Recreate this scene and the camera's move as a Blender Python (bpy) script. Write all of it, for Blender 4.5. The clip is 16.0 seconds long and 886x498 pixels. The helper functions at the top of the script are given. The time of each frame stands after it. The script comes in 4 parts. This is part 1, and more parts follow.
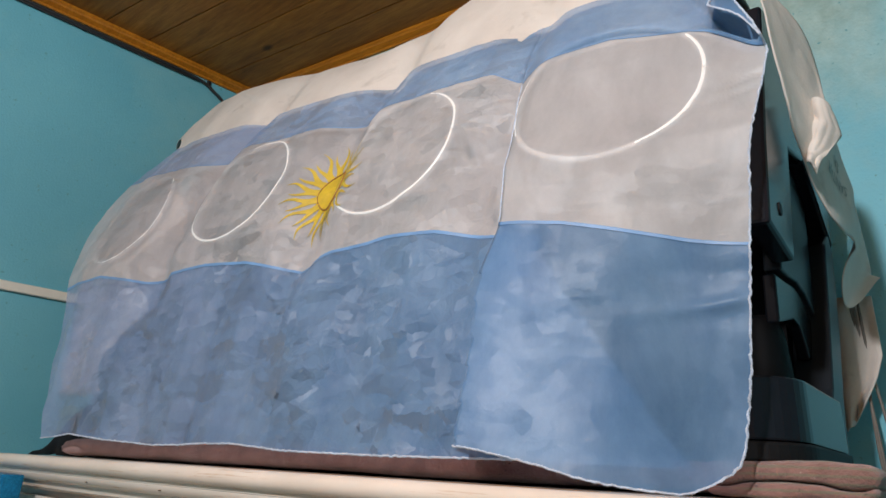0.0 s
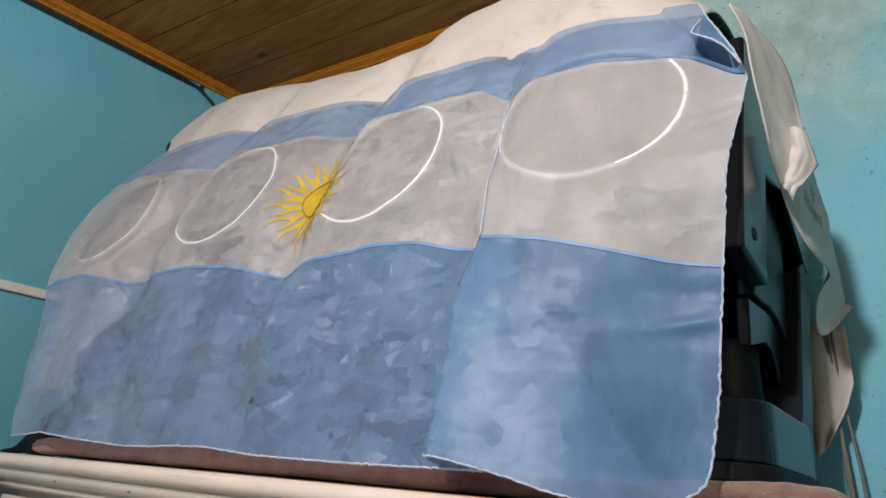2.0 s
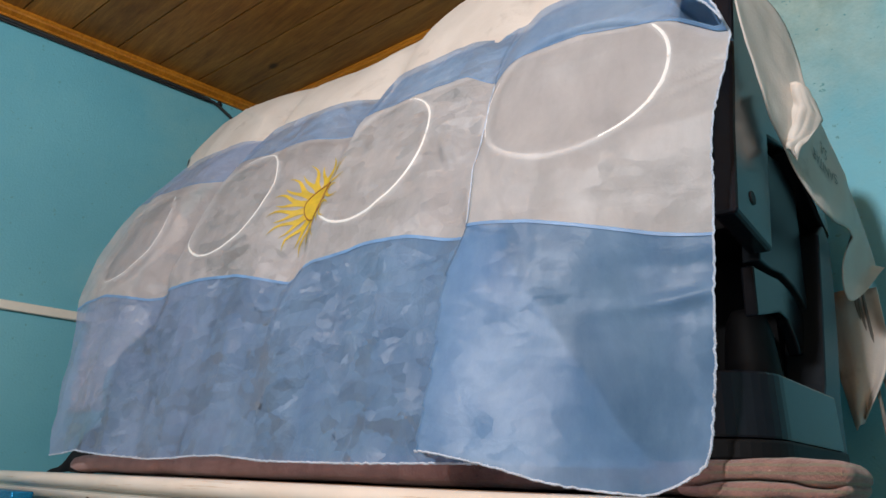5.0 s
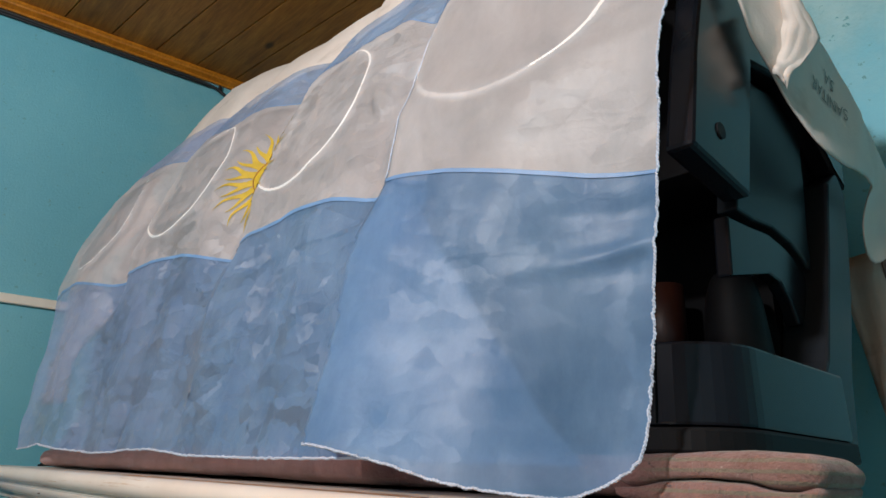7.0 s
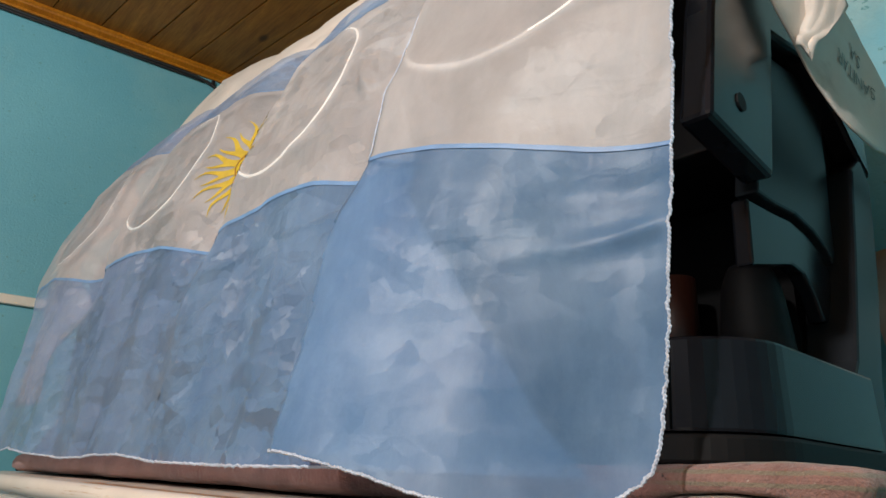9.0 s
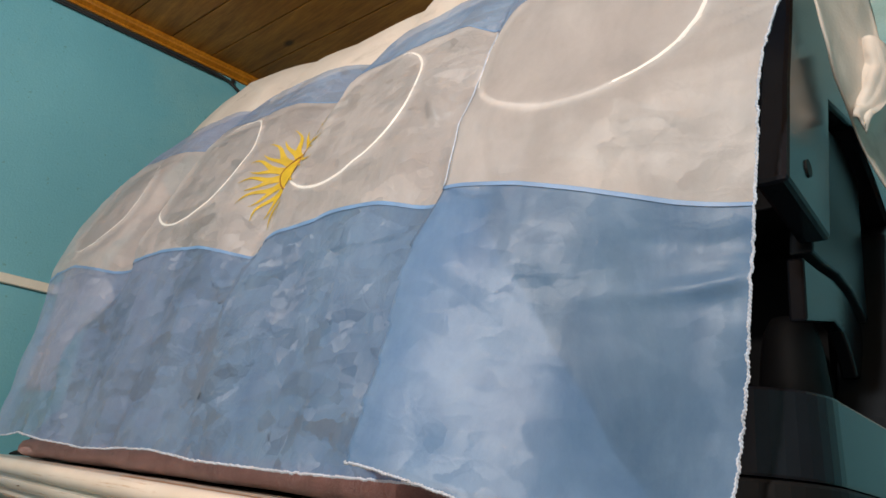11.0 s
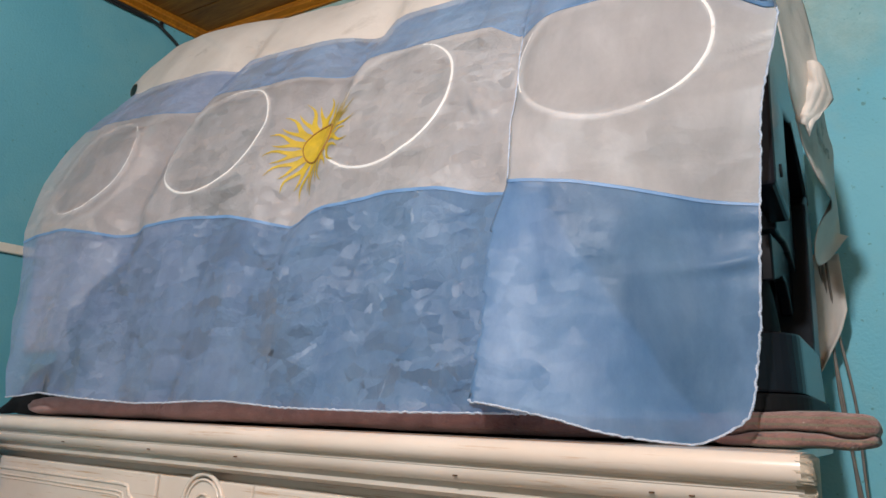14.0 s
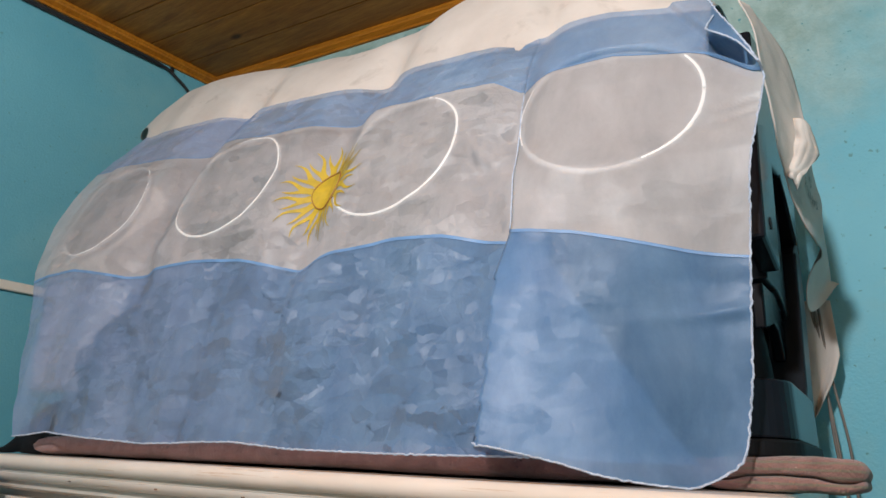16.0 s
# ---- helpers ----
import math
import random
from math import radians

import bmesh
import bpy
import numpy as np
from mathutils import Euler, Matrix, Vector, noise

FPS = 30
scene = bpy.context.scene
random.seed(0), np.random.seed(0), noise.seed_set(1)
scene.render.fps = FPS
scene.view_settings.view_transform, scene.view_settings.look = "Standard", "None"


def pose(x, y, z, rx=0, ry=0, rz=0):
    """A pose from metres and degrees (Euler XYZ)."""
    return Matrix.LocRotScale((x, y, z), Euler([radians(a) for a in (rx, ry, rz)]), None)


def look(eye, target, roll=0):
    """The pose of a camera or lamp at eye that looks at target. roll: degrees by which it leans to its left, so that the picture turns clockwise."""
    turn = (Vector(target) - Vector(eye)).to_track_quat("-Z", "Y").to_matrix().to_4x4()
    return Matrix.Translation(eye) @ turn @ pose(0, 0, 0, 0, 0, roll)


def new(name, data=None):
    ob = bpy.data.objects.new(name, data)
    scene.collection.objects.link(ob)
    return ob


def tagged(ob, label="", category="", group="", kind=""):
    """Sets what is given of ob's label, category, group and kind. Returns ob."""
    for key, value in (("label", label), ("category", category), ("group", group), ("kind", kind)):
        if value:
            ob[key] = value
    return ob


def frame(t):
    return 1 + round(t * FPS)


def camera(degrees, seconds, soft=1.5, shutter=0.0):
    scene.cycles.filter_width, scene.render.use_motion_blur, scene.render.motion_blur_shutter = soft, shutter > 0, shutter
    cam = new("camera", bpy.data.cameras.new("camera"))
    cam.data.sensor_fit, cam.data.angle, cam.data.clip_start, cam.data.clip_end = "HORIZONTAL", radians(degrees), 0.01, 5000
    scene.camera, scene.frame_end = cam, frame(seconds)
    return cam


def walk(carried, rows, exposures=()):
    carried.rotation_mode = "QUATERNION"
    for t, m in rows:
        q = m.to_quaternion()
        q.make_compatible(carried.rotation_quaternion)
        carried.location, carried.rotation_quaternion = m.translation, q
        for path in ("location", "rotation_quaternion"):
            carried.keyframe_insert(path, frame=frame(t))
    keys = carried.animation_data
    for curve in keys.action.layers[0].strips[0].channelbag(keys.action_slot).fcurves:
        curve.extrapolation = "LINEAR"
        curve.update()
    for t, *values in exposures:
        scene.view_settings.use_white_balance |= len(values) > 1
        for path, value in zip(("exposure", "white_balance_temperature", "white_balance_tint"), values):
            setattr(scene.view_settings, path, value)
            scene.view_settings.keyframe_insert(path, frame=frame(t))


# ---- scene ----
cam = camera(67.6, 16.0)
PATH = [
    (0, (0.2270, 0.2302, 1.4870), (-0.9774, 1.6959, 2.1204), 3.00),
    (0.5, (0.2170, 0.2058, 1.4875), (-1.0624, 1.6009, 2.1331), 3.66),
    (1, (0.2225, 0.2132, 1.4807), (-1.0187, 1.6317, 2.1494), 4.78),
    (1.5, (0.2340, 0.2305, 1.4793), (-0.9399, 1.6964, 2.1670), 5.04),
    (2, (0.2390, 0.2319, 1.4797), (-0.9300, 1.7056, 2.1591), 5.07),
    (2.5, (0.2515, 0.2357, 1.4788), (-0.9053, 1.7297, 2.1345), 4.53),
    (3, (0.2643, 0.2472, 1.4786), (-0.8565, 1.7686, 2.1339), 4.58),
    (3.5, (0.2640, 0.2472, 1.4784), (-0.8838, 1.7409, 2.1504), 3.77),
    (4, (0.2568, 0.2357, 1.4772), (-0.9503, 1.6852, 2.1420), 3.72),
    (4.2, (0.2613, 0.2379, 1.4765), (-0.9460, 1.6860, 2.1440), 2.71),
    (6.3, (0.3045, 0.4244, 1.4945), (-1.0577, 1.7381, 2.1417), 2.78),
    (6.5, (0.2977, 0.4366, 1.4936), (-1.0460, 1.7749, 2.1289), 2.53),
    (7, (0.3053, 0.4916, 1.4935), (-1.0895, 1.7766, 2.1285), 1.85),
    (7.5, (0.2930, 0.5278, 1.4877), (-1.1208, 1.7839, 2.1383), 1.60),
    (8, (0.2797, 0.5507, 1.4901), (-1.1374, 1.8040, 2.1391), 1.62),
    (8.2, (0.2745, 0.5500, 1.4920), (-1.1330, 1.8140, 2.1340), 1.40),
    (10.3, (0.2566, 0.5365, 1.5052), (-1.1230, 1.8146, 2.1858), 3.94),
    (10.5, (0.2529, 0.5226, 1.5059), (-1.1333, 1.7949, 2.1838), 4.67),
    (11, (0.2233, 0.4629, 1.4975), (-1.1204, 1.7749, 2.1853), 6.51),
    (11.5, (0.18, 0.383, 1.494), (-1.155, 1.695, 2.201), 8.3),
    (12, (0.1419, 0.3356, 1.4882), (-1.1320, 1.7513, 2.0990), 8.71),
    (12.5, (0.1611, 0.2964, 1.4913), (-0.9316, 1.8398, 2.1422), 7.60),
    (13, (0.1448, 0.2601, 1.4906), (-0.9102, 1.8748, 2.0197), 6.05),
    (13.5, (0.1332, 0.2397, 1.4955), (-0.9021, 1.8712, 2.0116), 3.27),
    (14, (0.1560, 0.1856, 1.4908), (-0.9280, 1.7890, 1.9948), 1.95),
    (14.5, (0.1650, 0.1615, 1.4930), (-0.9067, 1.7548, 2.0525), 2.26),
    (15, (0.1621, 0.1494, 1.4886), (-0.8949, 1.7434, 2.0731), 1.73),
    (15.5, (0.1694, 0.1443, 1.4930), (-0.9123, 1.7092, 2.1101), 2.07),
    (16, (0.1689, 0.1474, 1.4923), (-0.8949, 1.7259, 2.1060), 2.35),
]
walk(cam, [(t, look(eye, target, roll)) for t, eye, target, roll in PATH],
     [(0, 0.0, 6500, 10), (6.0, 0.0, 6500, 10), (8.0, 0.03, 6700, 10), (10.5, 0.09, 7300, 10), (12.0, 0.0, 7050, 11), (13.0, 0.03, 6750, 10), (14.0, 0.02, 6550, 10), (16.0, 0.02, 6500, 10)])

# ---- light ----
world = bpy.data.worlds.new("room_world")
world.use_nodes = True
scene.world = world
world.node_tree.nodes["Background"].inputs[0].default_value = (0.05, 0.055, 0.06, 1)
world.node_tree.nodes["Background"].inputs[1].default_value = 0.3


def lamp(name, kind, m, power, colour, size):
    data = bpy.data.lights.new(name, kind)
    data.energy, data.color = power, colour
    if kind == "POINT":
        data.shadow_soft_size = size
    ob = new(name, data)
    ob.matrix_basis = m
    return ob


lamp("room_bulb", "POINT", pose(0.10, -0.66, 2.55), 133, (0.94, 0.945, 0.975), 0.05)
scene.view_settings.exposure = 0.0


# ---- materials ----
def nodes(name):
    m = bpy.data.materials.new(name)
    m.use_nodes = True
    t = m.node_tree
    return m, t, t.nodes["Principled BSDF"]


def nd(t, kind, **kw):
    n = t.nodes.new(kind)
    for k, v in kw.items():
        n.inputs[k.replace("_", " ")].default_value = v
    return n


def ramp(t, src, stops):
    r = t.nodes.new("ShaderNodeValToRGB")
    while len(r.color_ramp.elements) < len(stops):
        r.color_ramp.elements.new(0.5)
    for e, (p, c) in zip(r.color_ramp.elements, stops):
        e.position, e.color = p, (*c, 1)
    t.links.new(src, r.inputs[0])
    return r.outputs[0]


def coords(t, scale=(1, 1, 1), turn=(0, 0, 0)):
    c, m = t.nodes.new("ShaderNodeTexCoord"), t.nodes.new("ShaderNodeMapping")
    m.inputs["Scale"].default_value = scale
    m.inputs["Rotation"].default_value = turn
    t.links.new(c.outputs["Object"], m.inputs[0])
    return m.outputs[0]


def noisy(t, vec, scale, detail=5, rough=0.55, distort=0.0):
    n = nd(t, "ShaderNodeTexNoise", Scale=scale, Detail=detail, Roughness=rough, Distortion=distort)
    t.links.new(vec, n.inputs["Vector"])
    return n.outputs["Fac"]


def mixc(t, fac, a, b, mode="MIX"):
    n = t.nodes.new("ShaderNodeMix")
    n.data_type, n.blend_type = "RGBA", mode
    for sock, v in ((n.inputs[0], fac), (n.inputs[6], a), (n.inputs[7], b)):
        if isinstance(v, (int, float)):
            sock.default_value = v
        elif isinstance(v, tuple):
            sock.default_value = (*v, 1)
        else:
            t.links.new(v, sock)
    return n.outputs[2]


def bump(t, bsdf, height, strength, dist):
    b = nd(t, "ShaderNodeBump", Strength=strength, Distance=dist)
    t.links.new(height, b.inputs["Height"])
    t.links.new(b.outputs[0], bsdf.inputs["Normal"])
    return b.outputs[0]


def plain(name, colour, rough=0.5, spread=0.25, scale=30, metal=0.0, relief=0.15, spec=0.5):
    """A surface with fine and broad variation of its own colour."""
    m, t, p = nodes(name)
    v = coords(t)
    dark = tuple(c * (1 - spread) for c in colour)
    lite = tuple(min(1, c * (1 + spread)) for c in colour)
    broad = ramp(t, noisy(t, v, scale * 0.15), [(0.3, dark), (0.7, lite)])
    fine = ramp(t, noisy(t, v, scale), [(0.3, dark), (0.7, lite)])
    t.links.new(mixc(t, 0.5, broad, fine), p.inputs["Base Color"])
    p.inputs["Roughness"].default_value = rough
    p.inputs["Metallic"].default_value = metal
    p.inputs["Specular IOR Level"].default_value = spec
    bump(t, p, noisy(t, v, scale * 4), relief, 0.001)
    return m


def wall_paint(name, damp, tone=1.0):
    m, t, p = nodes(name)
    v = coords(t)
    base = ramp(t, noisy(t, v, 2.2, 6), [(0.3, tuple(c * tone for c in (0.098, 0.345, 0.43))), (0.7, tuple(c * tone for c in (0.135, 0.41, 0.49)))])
    cloud = ramp(t, noisy(t, v, 1.3, 8, 0.65), [(0.52, (0, 0, 0)), (0.72, (1, 1, 1))])
    worn = mixc(t, cloud, base, (0.20, 0.44, 0.47))
    sepw = t.nodes.new("ShaderNodeSeparateXYZ")
    t.links.new(v, sepw.inputs[0])
    rise = nd(t, "ShaderNodeMapRange")
    for k, val in (("From Min", 2.15), ("From Max", 2.60), ("To Min", 0.0), ("To Max", damp)):
        rise.inputs[k].default_value = val
    edge = t.nodes.new("ShaderNodeMath")
    edge.operation = "MULTIPLY_ADD"
    t.links.new(noisy(t, v, 3.5, 7, 0.65), edge.inputs[0])
    edge.inputs[1].default_value = 0.9
    t.links.new(sepw.outputs[2], edge.inputs[2])
    sub = t.nodes.new("ShaderNodeMath")
    sub.operation = "SUBTRACT"
    t.links.new(edge.outputs[0], sub.inputs[0])
    sub.inputs[1].default_value = 0.45
    t.links.new(sub.outputs[0], rise.inputs["Value"])
    mould = ramp(t, noisy(t, v, 16, 7, 0.7), [(0.35, (0.27, 0.36, 0.30)), (0.65, (0.44, 0.56, 0.50))])
    worn = mixc(t, rise.outputs[0], worn, mould)
    specks = ramp(t, noisy(t, v, 70, 3), [(0.67, (0, 0, 0)), (0.72, (1, 1, 1))])
    t.links.new(mixc(t, specks, worn, (0.10, 0.30, 0.32)), p.inputs["Base Color"])
    p.inputs["Roughness"].default_value = 0.55
    h = t.nodes.new("ShaderNodeMath")
    h.operation = "ADD"
    t.links.new(noisy(t, v, 160, 4), h.inputs[0])
    t.links.new(noisy(t, v, 14, 4), h.inputs[1])
    bump(t, p, h.outputs[0], 0.4, 0.003)
    return m


def wood(name, dark, lite, along, rough=0.35, knots=True):
    m, t, p = nodes(name)
    s = [9, 9, 9]
    s[along] = 0.9
    v = coords(t, s)
    grain = ramp(t, noisy(t, v, 3.0, 8, 0.62, 0.6), [(0.28, dark), (0.72, lite)])
    fine = ramp(t, noisy(t, v, 14.0, 6, 0.7, 0.3), [(0.35, (0.72, 0.68, 0.64)), (0.65, (1.08, 1.06, 1.04))])
    col = mixc(t, 1.0, grain, fine, "MULTIPLY")
    if knots:
        info = t.nodes.new("ShaderNodeNewGeometry")
        tone = ramp(t, info.outputs["Random Per Island"], [(0.0, (0.72, 0.70, 0.68)), (1.0, (1.1, 1.08, 1.05))])
        col = mixc(t, 1.0, col, tone, "MULTIPLY")
        vor = t.nodes.new("ShaderNodeTexVoronoi")
        vor.inputs["Scale"].default_value = 4.0
        k = [1, 1.6, 1]
        k[along] = 0.8
        t.links.new(coords(t, k), vor.inputs["Vector"])
        spot = ramp(t, vor.outputs["Distance"], [(0.04, (1, 1, 1)), (0.10, (0, 0, 0))])
        col = mixc(t, spot, col, tuple(c * 0.28 for c in dark))
    t.links.new(col, p.inputs["Base Color"])
    p.inputs["Roughness"].default_value = rough
    p.inputs["Specular IOR Level"].default_value = 0.3
    bump(t, p, noisy(t, v, 6, 6), 0.12, 0.002)
    return m


def thin_cloth(name, dark, lite, opacity, muted, gloss=0.4, crease=0.42, vary=0.05):
    """Thin woven satin: front sheen, some light let through, a crumpled relief."""
    m, t, p = nodes(name)
    v = coords(t)
    # light and dark of the crumpled sheen, partly put into this colour noise
    col = ramp(t, noisy(t, coords(t, (1.2, 1, 0.6), (0, 0.3, 0)), 9, 9, 0.66, 0.4), [(0.33, dark), (0.67, lite)])
    sep = t.nodes.new("ShaderNodeSeparateXYZ")
    t.links.new(v, sep.inputs[0])
    # cloth colour drifts to a duller tint towards the left-hand end, unevenly
    wave = t.nodes.new("ShaderNodeMath")
    wave.operation = "MULTIPLY_ADD"
    t.links.new(noisy(t, v, 3.0, 3), wave.inputs[0])
    wave.inputs[1].default_value = 0.5
    t.links.new(sep.outputs[0], wave.inputs[2])
    shift_x = nd(t, "ShaderNodeMapRange")
    for k, val in (("From Min", -1.25), ("From Max", -0.20), ("To Min", 0.65), ("To Max", 0.0)):
        shift_x.inputs[k].default_value = val
    t.links.new(wave.outputs[0], shift_x.inputs["Value"])
    col = mixc(t, shift_x.outputs[0], col, muted)
    t.links.new(col, p.inputs["Base Color"])
    p.inputs["Roughness"].default_value = gloss
    p.inputs["Specular IOR Level"].default_value = 0.48
    p.inputs["Sheen Weight"].default_value = 0.2
    warp = nd(t, "ShaderNodeTexNoise", Scale=6.5, Detail=8.0, Roughness=0.65)
    t.links.new(v, warp.inputs["Vector"])
    moved = mixc(t, 0.09, coords(t, (1.0, 1.0, 0.55), (0, 0.35, 0)), warp.outputs["Color"], "ADD")
    across = nd(t, "ShaderNodeMapRange")
    for k, val in (("From Min", -1.5), ("From Max", 0.1)):
        across.inputs[k].default_value = val
    t.links.new(sep.outputs[0], across.inputs["Value"])
    rough_zone = ramp(t, across.outputs[0], [(0.0, (0.40,) * 3), (0.35, (0.75,) * 3), (0.66, (0.95,) * 3), (0.78, (1.0,) * 3), (0.80, (0.17,) * 3)])
    geo = t.nodes.new("ShaderNodeNewGeometry")
    total = geo.outputs["Normal"]
    wide = mixc(t, 0.07, coords(t, (0.6, 1.0, 1.25), (0, -0.25, 0)), warp.outputs["Color"], "ADD")
    for size, amount, kind in ((4.5, 0.44, "F1"), (11.0, 0.48, "F1"), (24.0, 0.50, "F1"), (48.0, 0.50, "F1")):
        vor = t.nodes.new("ShaderNodeTexVoronoi")
        vor.feature = kind
        vor.inputs["Scale"].default_value = size
        t.links.new(wide if size > 20 else moved, vor.inputs["Vector"])
        shift = t.nodes.new("ShaderNodeVectorMath")
        shift.operation = "SUBTRACT"
        t.links.new(vor.outputs["Color"], shift.inputs[0])
        shift.inputs[1].default_value = (0.42, 0.5, 0.5)
        scaled = t.nodes.new("ShaderNodeVectorMath")
        scaled.operation = "SCALE"
        t.links.new(shift.outputs[0], scaled.inputs[0])
        grow = t.nodes.new("ShaderNodeMath")
        grow.operation = "MULTIPLY"
        t.links.new(rough_zone, grow.inputs[0])
        grow.inputs[1].default_value = amount * crease
        t.links.new(grow.outputs[0], scaled.inputs["Scale"])
        add = t.nodes.new("ShaderNodeVectorMath")
        t.links.new(total, add.inputs[0])
        t.links.new(scaled.outputs[0], add.inputs[1])
        total = add.outputs[0]
    unit_n = t.nodes.new("ShaderNodeVectorMath")
    unit_n.operation = "NORMALIZE"
    t.links.new(total, unit_n.inputs[0])
    b = nd(t, "ShaderNodeBump", Strength=0.3, Distance=0.0025)
    fine = t.nodes.new("ShaderNodeMath")
    fine.operation = "MULTIPLY"
    t.links.new(rough_zone, fine.inputs[0])
    fine.inputs[1].default_value = 0.27
    t.links.new(fine.outputs[0], b.inputs["Strength"])
    lines = None
    for size, stretch, turn, width in ((13.0, (1.0, 1.0, 0.6), 0.5, 0.045), (21.0, (0.55, 1.0, 1.3), -0.35, 0.06), (42.0, (1.2, 1.0, 0.8), 0.9, 0.09)):
        ridge = t.nodes.new("ShaderNodeTexVoronoi")
        ridge.feature = "DISTANCE_TO_EDGE"
        ridge.inputs["Scale"].default_value = size
        t.links.new(mixc(t, 0.05, coords(t, stretch, (0, turn, 0)), warp.outputs["Color"], "ADD"), ridge.inputs["Vector"])
        line = ramp(t, ridge.outputs["Distance"], [(0.0, (1, 1, 1)), (width, (0, 0, 0))])
        lines = line if lines is None else mixc(t, 1.0, lines, line, "ADD")
    patchy = ramp(t, noisy(t, v, 7, 4, 0.6), [(0.45, (0.08,) * 3), (0.62, (1, 1, 1))])
    t.links.new(mixc(t, 1.0, lines, patchy, "MULTIPLY"), b.inputs["Height"])
    t.links.new(unit_n.outputs[0], b.inputs["Normal"])
    t.links.new(b.outputs[0], p.inputs["Normal"])
    n = b.outputs[0]
    tl = t.nodes.new("ShaderNodeBsdfTranslucent")
    t.links.new(col, tl.inputs["Color"])
    t.links.new(n, tl.inputs["Normal"])
    a, b = t.nodes.new("ShaderNodeMixShader"), t.nodes.new("ShaderNodeMixShader")
    a.inputs[0].default_value = 0.30
    t.links.new(p.outputs[0], a.inputs[1])
    t.links.new(tl.outputs[0], a.inputs[2])
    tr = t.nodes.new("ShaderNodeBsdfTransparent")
    # shade of cloth hanging off its backing, put in as patchy opacity
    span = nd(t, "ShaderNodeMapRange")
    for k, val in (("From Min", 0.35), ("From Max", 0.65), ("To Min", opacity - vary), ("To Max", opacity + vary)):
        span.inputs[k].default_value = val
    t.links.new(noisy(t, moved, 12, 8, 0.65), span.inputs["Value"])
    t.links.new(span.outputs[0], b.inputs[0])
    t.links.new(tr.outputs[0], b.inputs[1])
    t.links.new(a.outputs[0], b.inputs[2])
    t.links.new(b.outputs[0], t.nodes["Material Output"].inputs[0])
    return m


def blanket_cloth():
    m, t, p = nodes("dusty_pink_wool_with_green_stripes")
    v = coords(t)
    base = ramp(t, noisy(t, v, 40, 6), [(0.3, (0.21, 0.118, 0.098)), (0.7, (0.36, 0.215, 0.18))])
    red = ramp(t, noisy(t, v, 40, 6), [(0.3, (0.20, 0.088, 0.078)), (0.7, (0.34, 0.165, 0.145))])
    wave = t.nodes.new("ShaderNodeTexWave")
    wave.bands_direction = "Z"
    wave.inputs["Scale"].default_value = 42
    wave.inputs["Distortion"].default_value = 1.2
    t.links.new(v, wave.inputs["Vector"])
    sep = t.nodes.new("ShaderNodeSeparateXYZ")
    t.links.new(v, sep.inputs[0])
    zone = ramp(t, sep.outputs[0], [(0.0, (0, 0, 0)), (0.03, (0.6, 0.6, 0.6))])
    base = mixc(t, zone, red, base)
    band = ramp(t, wave.outputs["Fac"], [(0.6, (0, 0, 0)), (0.85, (1, 1, 1))])
    col = mixc(t, mixc(t, 1.0, zone, band, "MULTIPLY"), base, (0.17, 0.19, 0.12))
    fluff = ramp(t, noisy(t, v, 130, 2), [(0.68, (0, 0, 0)), (0.74, (1, 1, 1))])
    lint = ramp(t, noisy(t, v, 210, 2), [(0.70, (0, 0, 0)), (0.75, (0.7, 0.7, 0.7))])
    col = mixc(t, lint, col, (0.55, 0.46, 0.40))
    t.links.new(mixc(t, fluff, col, (0.06, 0.04, 0.04)), p.inputs["Base Color"])
    p.inputs["Roughness"].default_value = 0.95
    p.inputs["Sheen Weight"].default_value = 0.3
    bump(t, p, noisy(t, v, 260, 4, 0.7), 0.9, 0.004)
    return m


def calico():
    m, t, p = nodes("cream_calico")
    v = coords(t)
    base = ramp(t, noisy(t, v, 8, 6), [(0.3, (0.575, 0.525, 0.475)), (0.7, (0.69, 0.64, 0.585))])
    stain = ramp(t, noisy(t, v, 9, 7, 0.6, 0.5), [(0.62, (0, 0, 0)), (0.70, (0.45, 0.45, 0.45))])
    t.links.new(mixc(t, stain, base, (0.36, 0.32, 0.28)), p.inputs["Base Color"])
    p.inputs["Roughness"].default_value = 0.9
    h = t.nodes.new("ShaderNodeMath")
    h.operation = "MULTIPLY_ADD"
    t.links.new(noisy(t, v, 10, 5, 0.5, 1.5), h.inputs[0])
    h.inputs[1].default_value = 4.0
    t.links.new(noisy(t, v, 220, 3), h.inputs[2])
    bump(t, p, h.outputs[0], 0.13, 0.005)
    return m


def cabinet_paint():
    m, t, p = nodes("worn_cream_gloss_paint")
    v = coords(t)
    base = ramp(t, noisy(t, v, 5, 6), [(0.3, (0.68, 0.585, 0.495)), (0.7, (0.80, 0.71, 0.625))])
    streak = noisy(t, coords(t, (2.0, 30, 60)), 2.0, 7, 0.7)
    worn = ramp(t, streak, [(0.58, (0, 0, 0)), (0.66, (0.85, 0.85, 0.85))])
    col = mixc(t, worn, base, (0.48, 0.27, 0.12))
    t.links.new(col, p.inputs["Base Color"])
    p.inputs["Roughness"].default_value = 0.24
    bump(t, p, noisy(t, v, 90, 4), 0.12, 0.002)
    return m


